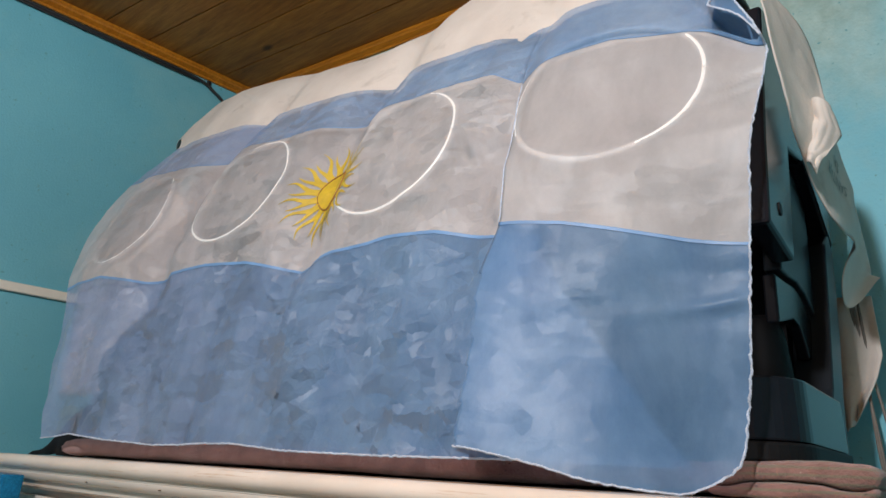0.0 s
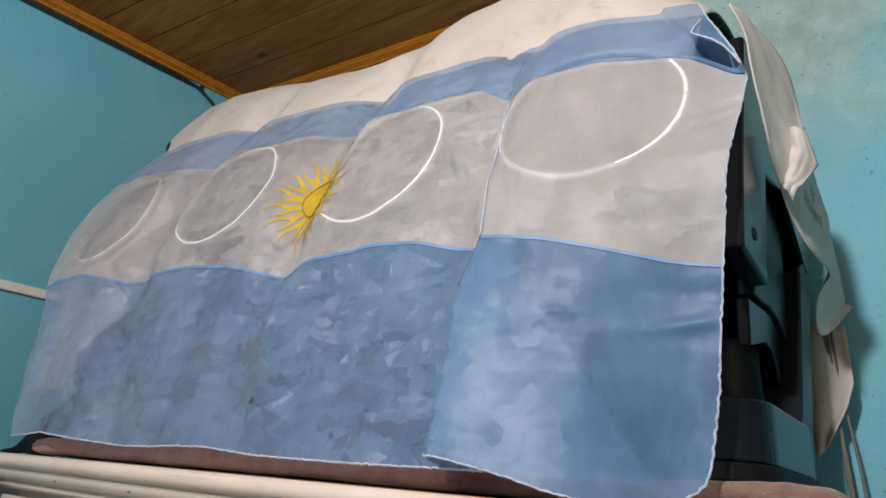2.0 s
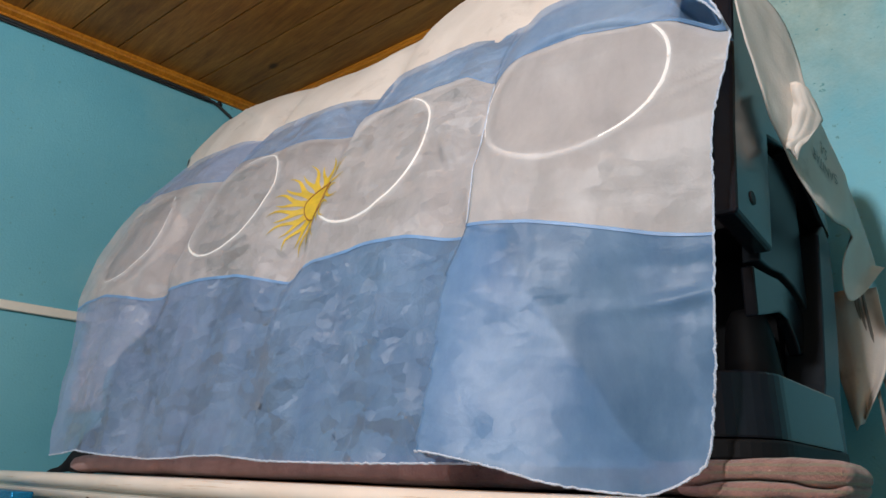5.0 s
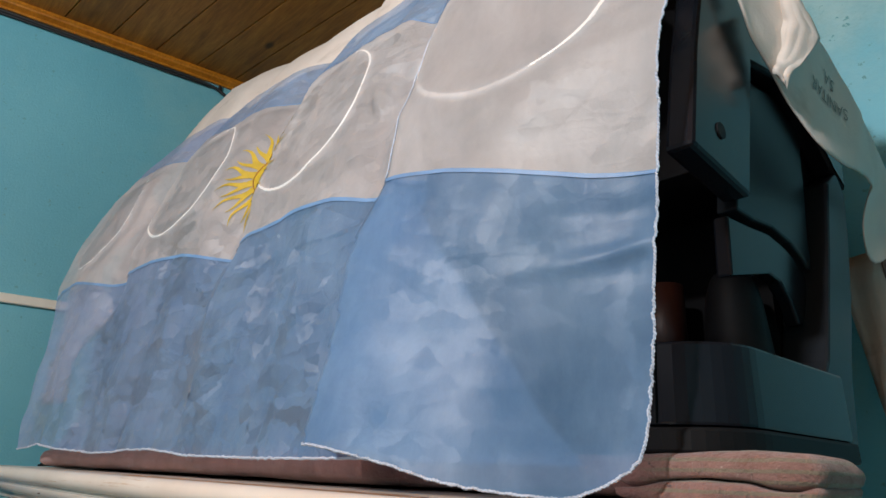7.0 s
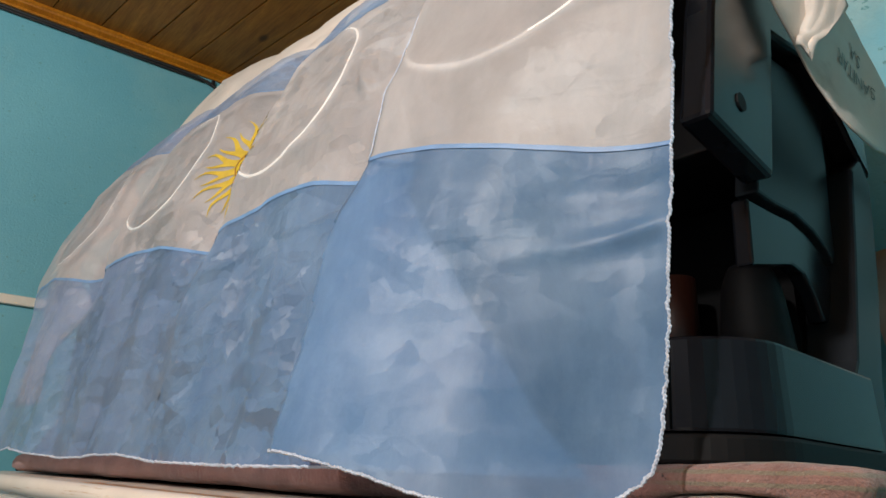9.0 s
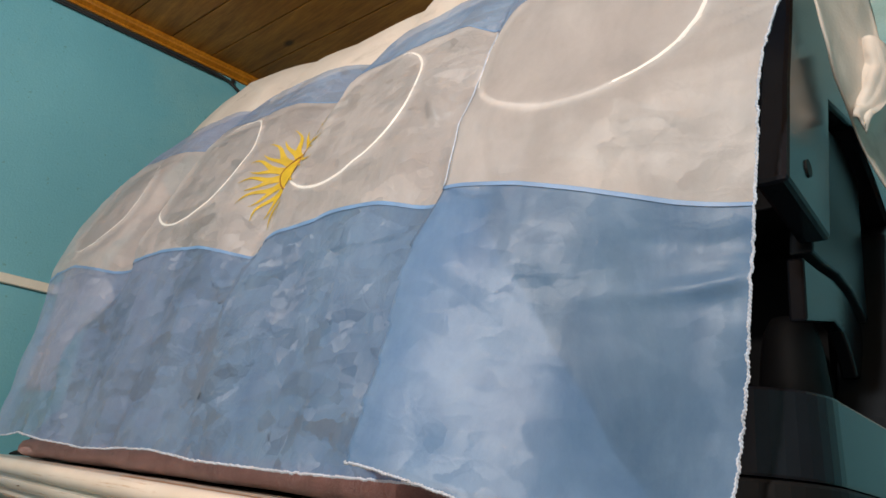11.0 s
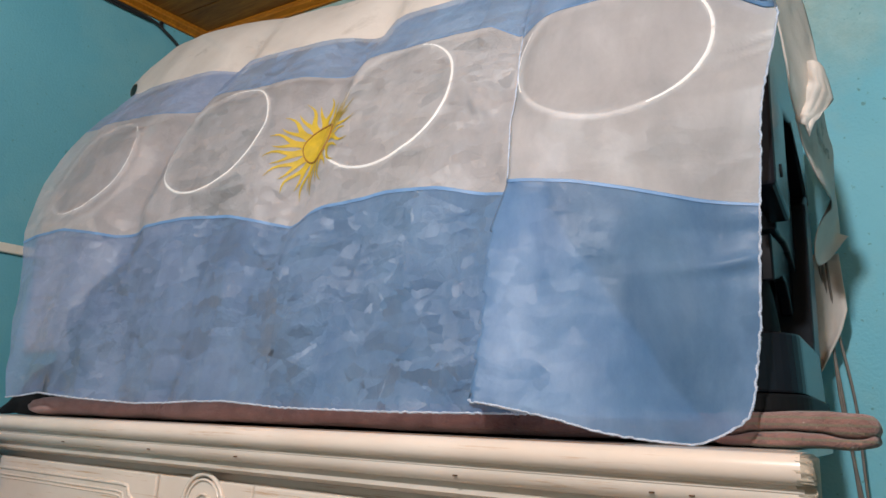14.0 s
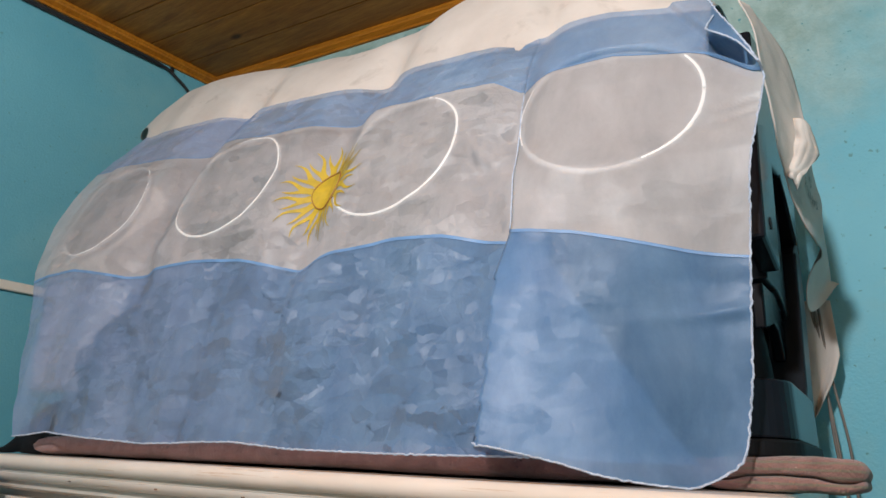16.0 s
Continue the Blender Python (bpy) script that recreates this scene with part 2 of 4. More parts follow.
WALL = wall_paint("turquoise_wall_paint", 0.0)
# same paint, 1.3 times lighter than on the other turquoise walls, with the stain
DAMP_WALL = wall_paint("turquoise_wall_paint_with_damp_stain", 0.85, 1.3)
PLANK = wood("varnished_pine_planks", (0.25, 0.094, 0.017), (0.56, 0.24, 0.043), 0, 0.5)
TRIM = wood("orange_varnished_trim", (0.34, 0.115, 0.008), (0.50, 0.19, 0.015), 0, 0.35, False)
CREAM = cabinet_paint()
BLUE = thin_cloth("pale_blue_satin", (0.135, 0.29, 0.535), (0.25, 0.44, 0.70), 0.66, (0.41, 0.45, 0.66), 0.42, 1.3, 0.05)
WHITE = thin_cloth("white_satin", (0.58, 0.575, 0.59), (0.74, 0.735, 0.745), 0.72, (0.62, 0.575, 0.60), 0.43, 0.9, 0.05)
EDGE_BLUE = plain("light_blue_seam", (0.15, 0.295, 0.53), 0.5)
HEM_AND_HIGHLIGHT = plain("white_stitching_and_fold_highlight", (0.46, 0.53, 0.64), 0.8, 0.4, 500)
YELLOW = plain("yellow_print", (0.50, 0.355, 0.025), 0.6, 0.3, 60)
BROWN = plain("brown_print", (0.28, 0.13, 0.03), 0.6)
CALICO = calico()
INK = plain("faded_grey_ink", (0.25, 0.27, 0.25), 0.8)
PLASTIC = plain("dark_grey_plastic", (0.010, 0.011, 0.015), 0.2, 0.12, 50, relief=0.02, spec=0.15)
SATIN_PLASTIC = plain("slate_grey_plastic", (0.016, 0.019, 0.023), 0.3, 0.1, 50, relief=0.04, spec=0.1)
BLACK = plain("black_plastic", (0.008, 0.008, 0.009), 0.6, 0.2, 40, spec=0.15)
RIM = plain("pale_rim", (0.80, 0.80, 0.79), 0.4, 0.04)
RED_BROWN = plain("red_brown_plastic", (0.035, 0.008, 0.004), 0.5)
CABLE = plain("black_cable", (0.015, 0.015, 0.016), 0.5)
GREY_CABLE = plain("grey_brown_cable", (0.17, 0.15, 0.13), 0.6)
CONDUIT = plain("cream_conduit", (0.66, 0.64, 0.56), 0.45, 0.08)
BLANKET = blanket_cloth()
FABRIC = plain("black_fabric", (0.008, 0.008, 0.010), 0.9, 0.3, 60, spec=0.2)
GLITTER = plain("blue_glitter", (0.01, 0.20, 0.42), 0.25, 0.6, 260, 0.6, 0.8)
CORD = plain("grey_cord", (0.45, 0.42, 0.38), 0.9)
FLOOR = plain("floor_tiles", (0.30, 0.25, 0.20), 0.5)
BARE = plain("bare_chipped_wood", (0.42, 0.36, 0.28), 0.8, 0.4, 120, relief=1.0)
PLASTER = plain("cream_wall_paint", (0.52, 0.45, 0.39), 0.7, 0.08, 20)
FACE = plain("grey_round_face", (0.20, 0.20, 0.21), 0.5)
WORN = plain("worn_brown_wood", (0.26, 0.13, 0.055), 0.6, 0.5, 60, relief=0.6)
NAIL = plain("rusty_nail_hole", (0.12, 0.06, 0.03), 0.8)


# ---- building helpers ----
from mathutils.bvhtree import BVHTree


def part(name, bm, material, parent=None, label="", smooth=False):
    me = bpy.data.meshes.new(name)
    bm.to_mesh(me)
    bm.free()
    me.materials.append(material)
    if smooth:
        me.polygons.foreach_set("use_smooth", [True] * len(me.polygons))
    ob = new(name, me)
    ob.parent = parent
    if label:
        ob["label"] = label
    return ob


def thing(name, label, category, kind="", group="", at=(0, 0, 0)):
    ob = new(name)
    ob.empty_display_size = 0.05
    return tagged(ob, label, category, group, kind)


def lerp(x, table):
    return float(np.interp(x, [a for a, _ in table], [b for _, b in table]))


def smooth(x, a, b):
    k = min(1, max(0, (x - a) / (b - a)))
    return k * k * (3 - 2 * k)


def bevel(bm, size, segments=2):
    bmesh.ops.bevel(bm, geom=[e for e in bm.edges if e.calc_face_angle(0) > 0.5], offset=size, segments=segments,
                    profile=0.5, affect="EDGES", clamp_overlap=True)
    return bm


def box(x0, x1, y0, y1, z0, z1, round_by=0.0, segments=2):
    bm = bmesh.new()
    bmesh.ops.create_cube(bm, size=1, matrix=Matrix.Translation(((x0 + x1) / 2, (y0 + y1) / 2, (z0 + z1) / 2))
                          @ Matrix.Diagonal((x1 - x0, y1 - y0, z1 - z0, 1)))
    return bevel(bm, round_by, segments) if round_by else bm


def prism(outline, a, b, axis="x", round_by=0.0, segments=2):
    """An outline pulled from a to b along an axis; the outline's two numbers are the other two axes, in order."""
    bm = bmesh.new()
    at = {"x": lambda p, k: (k, p[0], p[1]), "y": lambda p, k: (p[0], k, p[1]), "z": lambda p, k: (p[0], p[1], k)}[axis]
    lo = [bm.verts.new(at(p, a)) for p in outline]
    hi = [bm.verts.new(at(p, b)) for p in outline]
    n = len(outline)
    bm.faces.new(lo)
    bm.faces.new(hi[::-1])
    for i in range(n):
        bm.faces.new((lo[i], hi[i], hi[(i + 1) % n], lo[(i + 1) % n]))
    bmesh.ops.recalc_face_normals(bm, faces=bm.faces)
    return bevel(bm, round_by, segments) if round_by else bm


def sheet(rows, thick=0.0):
    """A cloth from rows of points; thick gives it a second side."""
    bm = bmesh.new()
    grid = [[bm.verts.new(p) for p in r] for r in rows]
    for r0, r1 in zip(grid, grid[1:]):
        for i in range(len(r0) - 1):
            bm.faces.new((r0[i], r0[i + 1], r1[i + 1], r1[i]))
    if thick:
        bmesh.ops.recalc_face_normals(bm, faces=bm.faces)
        bmesh.ops.solidify(bm, geom=bm.faces[:], thickness=thick)
    return bm


def tube(points, radius, sides=8, taper=None):
    bm, rings = bmesh.new(), []
    pts = [Vector(p) for p in points]
    for i, p in enumerate(pts):
        d = (pts[min(i + 1, len(pts) - 1)] - pts[max(i - 1, 0)]).normalized()
        a = d.orthogonal().normalized() if i == 0 else (rings_a - d * rings_a.dot(d)).normalized()
        rings_a, b = a, d.cross(a)
        r = radius if taper is None else taper(i / (len(pts) - 1))
        rings.append([bm.verts.new(p + r * (math.cos(k) * a + math.sin(k) * b)) for k in np.arange(sides) * 2 * math.pi / sides])
    for r0, r1 in zip(rings, rings[1:]):
        for i in range(sides):
            bm.faces.new((r0[i], r0[(i + 1) % sides], r1[(i + 1) % sides], r1[i]))
    bm.faces.new(rings[0][::-1])
    bm.faces.new(rings[-1])
    return bm


def curve(points, steps=8):
    """Points along a smooth line through the given ones."""
    p = [Vector(a) for a in points]
    p = [2 * p[0] - p[1], *p, 2 * p[-1] - p[-2]]
    out = []
    for a, b, c, d in zip(p, p[1:], p[2:], p[3:]):
        for k in range(steps):
            s = k / steps
            out.append(0.5 * (2 * b + (c - a) * s + (2 * a - 5 * b + 4 * c - d) * s * s + (3 * b - a - 3 * c + d) * s ** 3))
    return out + [p[-2]]


# ---- the room ----
CORNER = Vector((-1.82, 1.503, 0))
BACK = Vector((math.cos(radians(5.0)), math.sin(radians(5.0)), 0))
SIDE = Vector((math.cos(radians(-96.5)), math.sin(radians(-96.5)), 0))
TOP = 2.85
FAR_R, FAR_L = CORNER + 3.9 * BACK, CORNER + 3.9 * SIDE
NEAR_R = Vector((2.1, -2.35, 0))


def wall(name, a, b, height, label, paint=None):
    """A wall from a to b whose inner face lies on that line, 12 cm thick on its right-hand side."""
    d = (b - a).normalized()
    n = Vector((d.y, -d.x, 0))
    a, b = a - 0.12 * d, b + 0.12 * d
    bm = prism([(p.x, p.y) for p in (a, b, b + 0.12 * n, a + 0.12 * n)], 0, height, "z")
    return tagged(part(name, bm, paint or WALL), label, "wall", kind="structure")


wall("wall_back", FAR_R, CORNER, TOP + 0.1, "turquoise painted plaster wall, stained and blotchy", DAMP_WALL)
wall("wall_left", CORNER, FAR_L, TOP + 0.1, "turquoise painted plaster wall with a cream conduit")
# unseen wall, added in cream so the bounced light comes back warm
wall("wall_front", FAR_L, NEAR_R, TOP + 0.1, "unseen cream wall added for warm bounced light", PLASTER)
wall("wall_right", NEAR_R, FAR_R, TOP + 0.1, "turquoise painted plaster wall")
tagged(part("floor", box(-2.9, 2.6, -2.7, 2.2, -0.1, 0), FLOOR), "plain brownish tiled floor", "floor", kind="structure")


def ceiling():
    """Tongue-and-groove boards parallel to the back wall."""
    bm = bmesh.new()
    inward = Vector((BACK.y, -BACK.x, 0))
    turn = Matrix(((BACK.x, inward.x, 0, CORNER.x), (BACK.y, inward.y, 0, CORNER.y), (0, 0, 1, TOP), (0, 0, 0, 1)))
    for i in range(32):
        y0 = -0.133 + i * 0.1385
        one = box(-1.5, 4.2, y0 + 0.002, y0 + 0.1365, 0, 0.02, 0.0008, 1)
        bmesh.ops.transform(one, matrix=turn, verts=one.verts)
        me = bpy.data.meshes.new("board")
        one.to_mesh(me)
        one.free()
        bm.from_mesh(me)
        bpy.data.meshes.remove(me)
    back = box(-3.2, 2.7, -2.9, 2.3, TOP + 0.021, TOP + 0.06)
    me = bpy.data.meshes.new("board")
    back.to_mesh(me)
    back.free()
    bm.from_mesh(me)
    bpy.data.meshes.remove(me)
    tagged(part("ceiling", bm, PLANK), "varnished knotty pine board ceiling", "ceiling", kind="structure")


ceiling()


def cornice(name, start, way, length, inward):
    """Wooden moulding in the angle of wall and ceiling."""
    outline = [(0, 0), (0.030, 0), (0.030, -0.008), (0.026, -0.012), (0.024, -0.017), (0.017, -0.021), (0.010, -0.025), (0.009, -0.033), (0, -0.033)]
    bm = prism(outline, 0, length, "x")
    m = Matrix(((way.x, inward.x, 0, start.x), (way.y, inward.y, 0, start.y), (0, 0, 1, TOP - 0.001), (0, 0, 0, 1)))
    bmesh.ops.transform(bm, matrix=m, verts=bm.verts)
    bmesh.ops.recalc_face_normals(bm, faces=bm.faces)
    tagged(part(name, bm, TRIM), "orange varnished wooden ceiling moulding", "moulding", kind="structure")


IN_BACK, IN_SIDE = Vector((BACK.y, -BACK.x, 0)), Vector((-SIDE.y, SIDE.x, 0))
cornice("trim_back", CORNER - 0.03 * BACK, BACK, 3.9, IN_BACK)
cornice("trim_left", CORNER - 0.03 * SIDE, SIDE, 3.9, IN_SIDE)


def along(s, out, z, way=SIDE, inward=IN_SIDE):
    p = CORNER + s * way + out * inward
    return (p.x, p.y, z)


wire = thing("ceiling_cable", "black cable clipped under the wooden ceiling moulding", "cable")
part("cable", tube(curve([along(3.6, 0.012, TOP - 0.044), along(2.2, 0.012, TOP - 0.047), along(1.2, 0.012, TOP - 0.044), along(0.6, 0.012, TOP - 0.047),
                          along(0.26, 0.013, TOP - 0.047), along(0.16, 0.014, TOP - 0.075), along(0.09, 0.016, TOP - 0.13), along(0.05, 0.02, TOP - 0.22),
                          along(0.04, 0.02, TOP - 0.5)], 10), 0.0055), CABLE, wire, smooth=True)
part("cable", tube(curve([along(3.6, 0.009, TOP - 0.050), along(1.9, 0.009, TOP - 0.060), along(1.0, 0.009, TOP - 0.053), along(0.22, 0.01, TOP - 0.054)], 10), 0.004),
     CABLE, wire, smooth=True)
for s in (0.19, 0.62, 1.05, 1.5):
    part("clip", box(-0.006, 0.006, 0, 0.012, -0.010, 0.010, 0.002), CABLE, wire).matrix_basis = Matrix.Translation(along(s, 0.008, TOP - 0.047))

rail = thing("conduit", "cream plastic cable conduit fixed along the turquoise wall", "conduit")
bm = prism([(0, -0.0135), (0.012, -0.0135), (0.0145, -0.011), (0.0145, 0.011), (0.012, 0.0135), (0, 0.0135)], 0.15, 3.6, "x")
bmesh.ops.transform(bm, matrix=Matrix(((SIDE.x, IN_SIDE.x, 0, CORNER.x), (SIDE.y, IN_SIDE.y, 0, CORNER.y), (0, 0, 1, 1.921), (0, 0, 0, 1))), verts=bm.verts)
bmesh.ops.recalc_face_normals(bm, faces=bm.faces)
part("trunking", bm, CONDUIT, rail)


# ---- the cabinet ----
CAB_L, CAB_R, CAB_T, FRONT, EDGE = -1.57, 0.088, 1.475, 0.87, 0.80
cabinet = thing("wardrobe", "tall cream-painted wooden wardrobe with worn crown moulding", "wardrobe")
part("carcass", box(CAB_L + 0.06, CAB_R - 0.055, FRONT + 0.002, 1.40, 0.06, CAB_T - 0.012, 0.004), CREAM, cabinet)
crown = [(EDGE + 0.07, CAB_T), (EDGE + 0.012, CAB_T)]
crown += [(EDGE + 0.0115 - 0.0115 * math.sin(a), CAB_T - 0.0125 + 0.0125 * math.cos(a)) for a in np.linspace(0.15, math.pi, 36)]
crown += [(EDGE + 0.0125, CAB_T - 0.0275), (EDGE + 0.014, CAB_T - 0.0280), (EDGE + 0.0145, CAB_T - 0.031)]
crown += [(EDGE + 0.0155 + 0.016 * (1 - math.cos(a)), CAB_T - 0.032 - 0.016 * math.sin(a)) for a in np.linspace(0, math.pi / 2, 20)]
crown += [(EDGE + 0.034, CAB_T - 0.0485), (EDGE + 0.036, CAB_T - 0.060), (EDGE + 0.05, CAB_T - 0.066), (EDGE + 0.07, CAB_T - 0.069)]
part("crown_moulding", prism(crown, CAB_L, CAB_R, "x"), CREAM, cabinet, "cream crown moulding, paint worn through along its edge")
mid_y, mid_z = sum(p[0] for p in crown) / len(crown), sum(p[1] for p in crown) / len(crown)
chip = bmesh.new()
rings = [[chip.verts.new((x + 0.003 * noise.noise((i * 0.8, x * 90, 1.0)), mid_y + (y - mid_y) * k + 0.002 * noise.noise((i * 0.5, 7.0, x * 50)), min(CAB_T - 0.001, mid_z + (z - mid_z) * k)))
          for i, (y, z) in enumerate(crown)] for x, k in ((CAB_R - 0.004, 0.97), (CAB_R + 0.003, 0.95), (CAB_R + 0.008, 0.82), (CAB_R + 0.009, 0.45))]
for r0, r1 in zip(rings, rings[1:]):
    for i in range(len(crown)):
        chip.faces.new((r0[i], r0[(i + 1) % len(crown)], r1[(i + 1) % len(crown)], r1[i]))
chip.faces.new(rings[-1])
bmesh.ops.recalc_face_normals(chip, faces=chip.faces)
part("chipped_end", chip, BARE, cabinet, "bare chipped wood at the moulding end", True)
worn = [[(x, EDGE + 0.0135 + 0.006 * abs(noise.noise((x * 22, 1.0, 0))), CAB_T + 0.0004), (x, EDGE + 0.022 + 0.018 * abs(noise.noise((x * 15, 5.0, 0))), CAB_T + 0.0006)] for x in np.linspace(-0.66, -0.06, 90)]
part("worn_edge", sheet(worn, 0.0003), WORN, cabinet, "brown wood where the paint is worn off")
part("top_board", box(CAB_L + 0.02, CAB_R - 0.02, EDGE + 0.0702, 1.42, CAB_T - 0.012, CAB_T - 0.001), CREAM, cabinet)
part("plinth", box(CAB_L + 0.05, CAB_R - 0.045, FRONT - 0.01, 1.40, 0, 0.06), CREAM, cabinet)


def door(x0, x1):
    d = part("door", box(x0 + 0.002, x1 - 0.002, FRONT - 0.018, FRONT, 0.08, 1.396, 0.003), CREAM, cabinet)
    inset = 0.05
    for k, r in ((0.0, 0.0032), (0.012, 0.002), (0.018, 0.0015)):
        a, b, lo, hi = x0 + inset + k, x1 - inset - k, 0.16 + k, 1.375 - k
        ear = [(0.0, -0.045), (0.006, -0.022), (0.020, -0.016), (0.026, -0.002), (0.045, 0.0)]
        up_l = [(a + p, FRONT - 0.018, hi + q) for p, q in ear]
        up_r = [(b - p, FRONT - 0.018, hi + q) for p, q in ear[::-1]]
        loop = [(a, FRONT - 0.018, lo), *up_l, *up_r, (b, FRONT - 0.018, lo), (a, FRONT - 0.018, lo)]
        part("moulding", tube(loop, r, 6), CREAM, d, smooth=True)


door(-1.49, -0.82)
door(-0.60, 0.015)
stile = part("centre_panel", box(-0.818, -0.602, FRONT - 0.016, FRONT, 0.08, 1.396, 0.003), CREAM, cabinet)
for r, w in ((0.046, 0.0035), (0.038, 0.0022), (0.018, 0.003)):
    part("rosette_ring", tube([(-0.706 + r * math.cos(k), FRONT - 0.017, 1.358 + r * math.sin(k)) for k in np.linspace(0, 2 * math.pi, 33)], w, 8), CREAM, stile, smooth=True)
for x in (-1.36, -1.05, -0.80, -0.60, -0.245, -0.035, 0.0, 0.035):
    part("nail_hole", box(x - 0.0022, x + 0.0022, EDGE + 0.0145, EDGE + 0.0185, CAB_T - 0.0405, CAB_T - 0.039), NAIL, cabinet)

# ---- blanket under the appliance ----
blanket = thing("folded_blanket", "dusty pink wool blanket with green stripes folded on the wardrobe", "blanket")


def fold_roll(x0, x1, y0, y1, z0, z1, seed, wob):
    rows, n, m = [], 60, 22
    for i in range(n + 1):
        x = x0 + (x1 - x0) * i / n
        end = min(1, (i / n) / 0.03, (1 - i / n) / 0.03) ** 0.5
        ring = []
        for k in range(m):
            a = 2 * math.pi * k / m
            c, s = math.cos(a), math.sin(a)
            near = lerp(x, [(-1.55, 0.850), (-1.27, 0.858), (-0.89, 0.886), (-0.48, 0.902), (-0.3, 0.906), (-0.2, 0.935), (-0.1, 0.968), (0.03, y0)])
            y = (near + y1) / 2 + (y1 - near) / 2 * math.copysign(abs(c) ** 0.3, c) * (0.96 + 0.04 * end)
            z = (z0 + z1) / 2 + (z1 - z0) / 2 * math.copysign(abs(s) ** 0.5, s) * (0.25 + 0.75 * end)
            q = noise.noise((x * 9, k * 0.3, seed)) * wob
            ring.append((x, y + q, max(CAB_T + 0.0005, z + 0.4 * q)))
        rows.append(ring + ring[:1])
    bm = sheet(rows)
    for r in (rows[0], rows[-1]):
        vs = [bm.verts.new(p) for p in r[:-1]]
        bm.faces.new(vs)
    bmesh.ops.remove_doubles(bm, verts=bm.verts, dist=1e-5)
    bmesh.ops.recalc_face_normals(bm, faces=bm.faces)
    return bm


part("folded_layer", fold_roll(-1.31, 0.03, 1.000, 1.40, CAB_T + 0.0005, CAB_T + 0.040, 3, 0.005), BLANKET, blanket, smooth=True)


def fold_end(points, name):
    """One doubled end of the blanket: a closed outline in x and z, pulled back along y, its front edge rounded."""
    line = curve([(x, 0, CAB_T + 0.93 * z) for x, z in points], 6)
    mid = sum(p.z for p in line) / len(line)
    rows = []
    for y, pull in ((0.986, 0.55), (0.988, 0.28), (0.992, 0.10), (0.998, 0), (1.0, 0), (1.004, 0), (1.008, 0), (1.02, 0), (1.04, 0), (1.07, 0.05), (1.08, 0.3)):
        rows.append([(p.x - 0.010 * pull + 0.004 * noise.noise((y * 14, p.z * 50, 2.0)), y + 0.003 * noise.noise((p.x * 30, p.z * 60, 3.0)),
                      max(CAB_T + 0.0005, p.z + (mid - p.z) * pull + 0.002 * noise.noise((p.x * 40, y * 20, 5.0)))) for p in line])
    bm = sheet(rows)
    bm.faces.new([bm.verts.new(p) for p in rows[0][::-1]])
    bmesh.ops.remove_doubles(bm, verts=bm.verts, dist=1e-5)
    bmesh.ops.triangulate(bm, faces=[f for f in bm.faces if len(f.verts) > 4])
    bmesh.ops.recalc_face_normals(bm, faces=bm.faces)
    return part(name, bm, BLANKET, blanket, "pinkish brown striped fold over the edge", True)


fold_end([(-0.01, 0.0395), (0.03, 0.0400), (0.07, 0.0415), (0.10, 0.0420), (0.130, 0.0390), (0.1415, 0.0290), (0.1400, 0.0165), (0.128, 0.0135), (0.108, 0.0150), (0.09, 0.0185), (0.06, 0.0205), (0.03, 0.0190), (0.01, 0.0140), (-0.01, 0.0120)], "folded_end")
fold_end([(-0.01, 0.0115), (0.01, 0.0135), (0.03, 0.0185), (0.06, 0.0200), (0.09, 0.0178), (0.108, 0.0145), (0.128, 0.0130), (0.1385, 0.0155), (0.137, 0.0060), (0.120, 0.0015), (0.09, 0.0012), (0.03, 0.0010), (-0.01, 0.0010)], "folded_end")

# ---- the appliance under the flag ----
MACHINE_L, MACHINE_R = -1.40, 0.07
unit = thing("appliance", "long dark grey plastic appliance with pale rims under the flag", "appliance")
shape = [(0.955, 1.530), (0.965, 1.80), (0.975, 1.92), (1.035, 2.10), (1.12, 2.25), (1.27, 2.42), (1.55, 2.42), (1.55, 1.530)]
PALE_GREY = plain("pale_grey_plastic", (0.23, 0.235, 0.265), 0.5, 0.15, 20)
# unseen panel, added pale so the thin cloth over it looks lighter
front = [(0.944, 1.508), (0.951, 1.815), (0.959, 1.915), (1.019, 2.095), (1.03, 2.095), (0.972, 1.915), (0.964, 1.815), (0.953, 1.508)]
part("backing_panel", prism(front, -1.39, -0.17, "x"), PALE_GREY, unit, "unseen pale grey panel added to lighten the flag")
part("body", prism(shape, MACHINE_L, -0.16, "x", 0.012), SATIN_PLASTIC, unit)
hood = [(1.002, 1.773), (1.028, 1.889), (1.050, 1.96), (1.076, 2.06), (1.095, 2.13), (1.16, 2.15), (1.38, 2.12), (1.47, 2.05), (1.45, 1.87), (1.415, 1.885), (1.35, 1.925), (1.273, 1.959), (1.169, 1.935), (1.119, 1.757)]
part("side_plate", prism(hood, 0.042, MACHINE_R, "x", 0.005), PLASTIC, unit)
inner = [(1.09, 1.79), (1.12, 1.90), (1.14, 2.08), (1.16, 2.13), (1.38, 2.11), (1.46, 2.05), (1.44, 1.86), (1.25, 1.80)]
part("upper_housing", prism(inner, -0.159, 0.0415, "x", 0.004), BLACK, unit)
part("screw_hole", tube([(MACHINE_R - 0.004, 1.063, 1.809), (MACHINE_R + 0.0015, 1.063, 1.809)], 0.0085, 16), BLACK, unit)
visor = [(1.125, 1.752), (1.165, 1.752), (1.215, 1.757), (1.262, 1.752), (1.297, 1.741), (1.316, 1.729), (1.324, 1.745), (1.326, 1.779), (1.339, 1.84), (1.343, 1.878), (1.357, 1.926), (1.28, 1.95), (1.17, 1.93)]
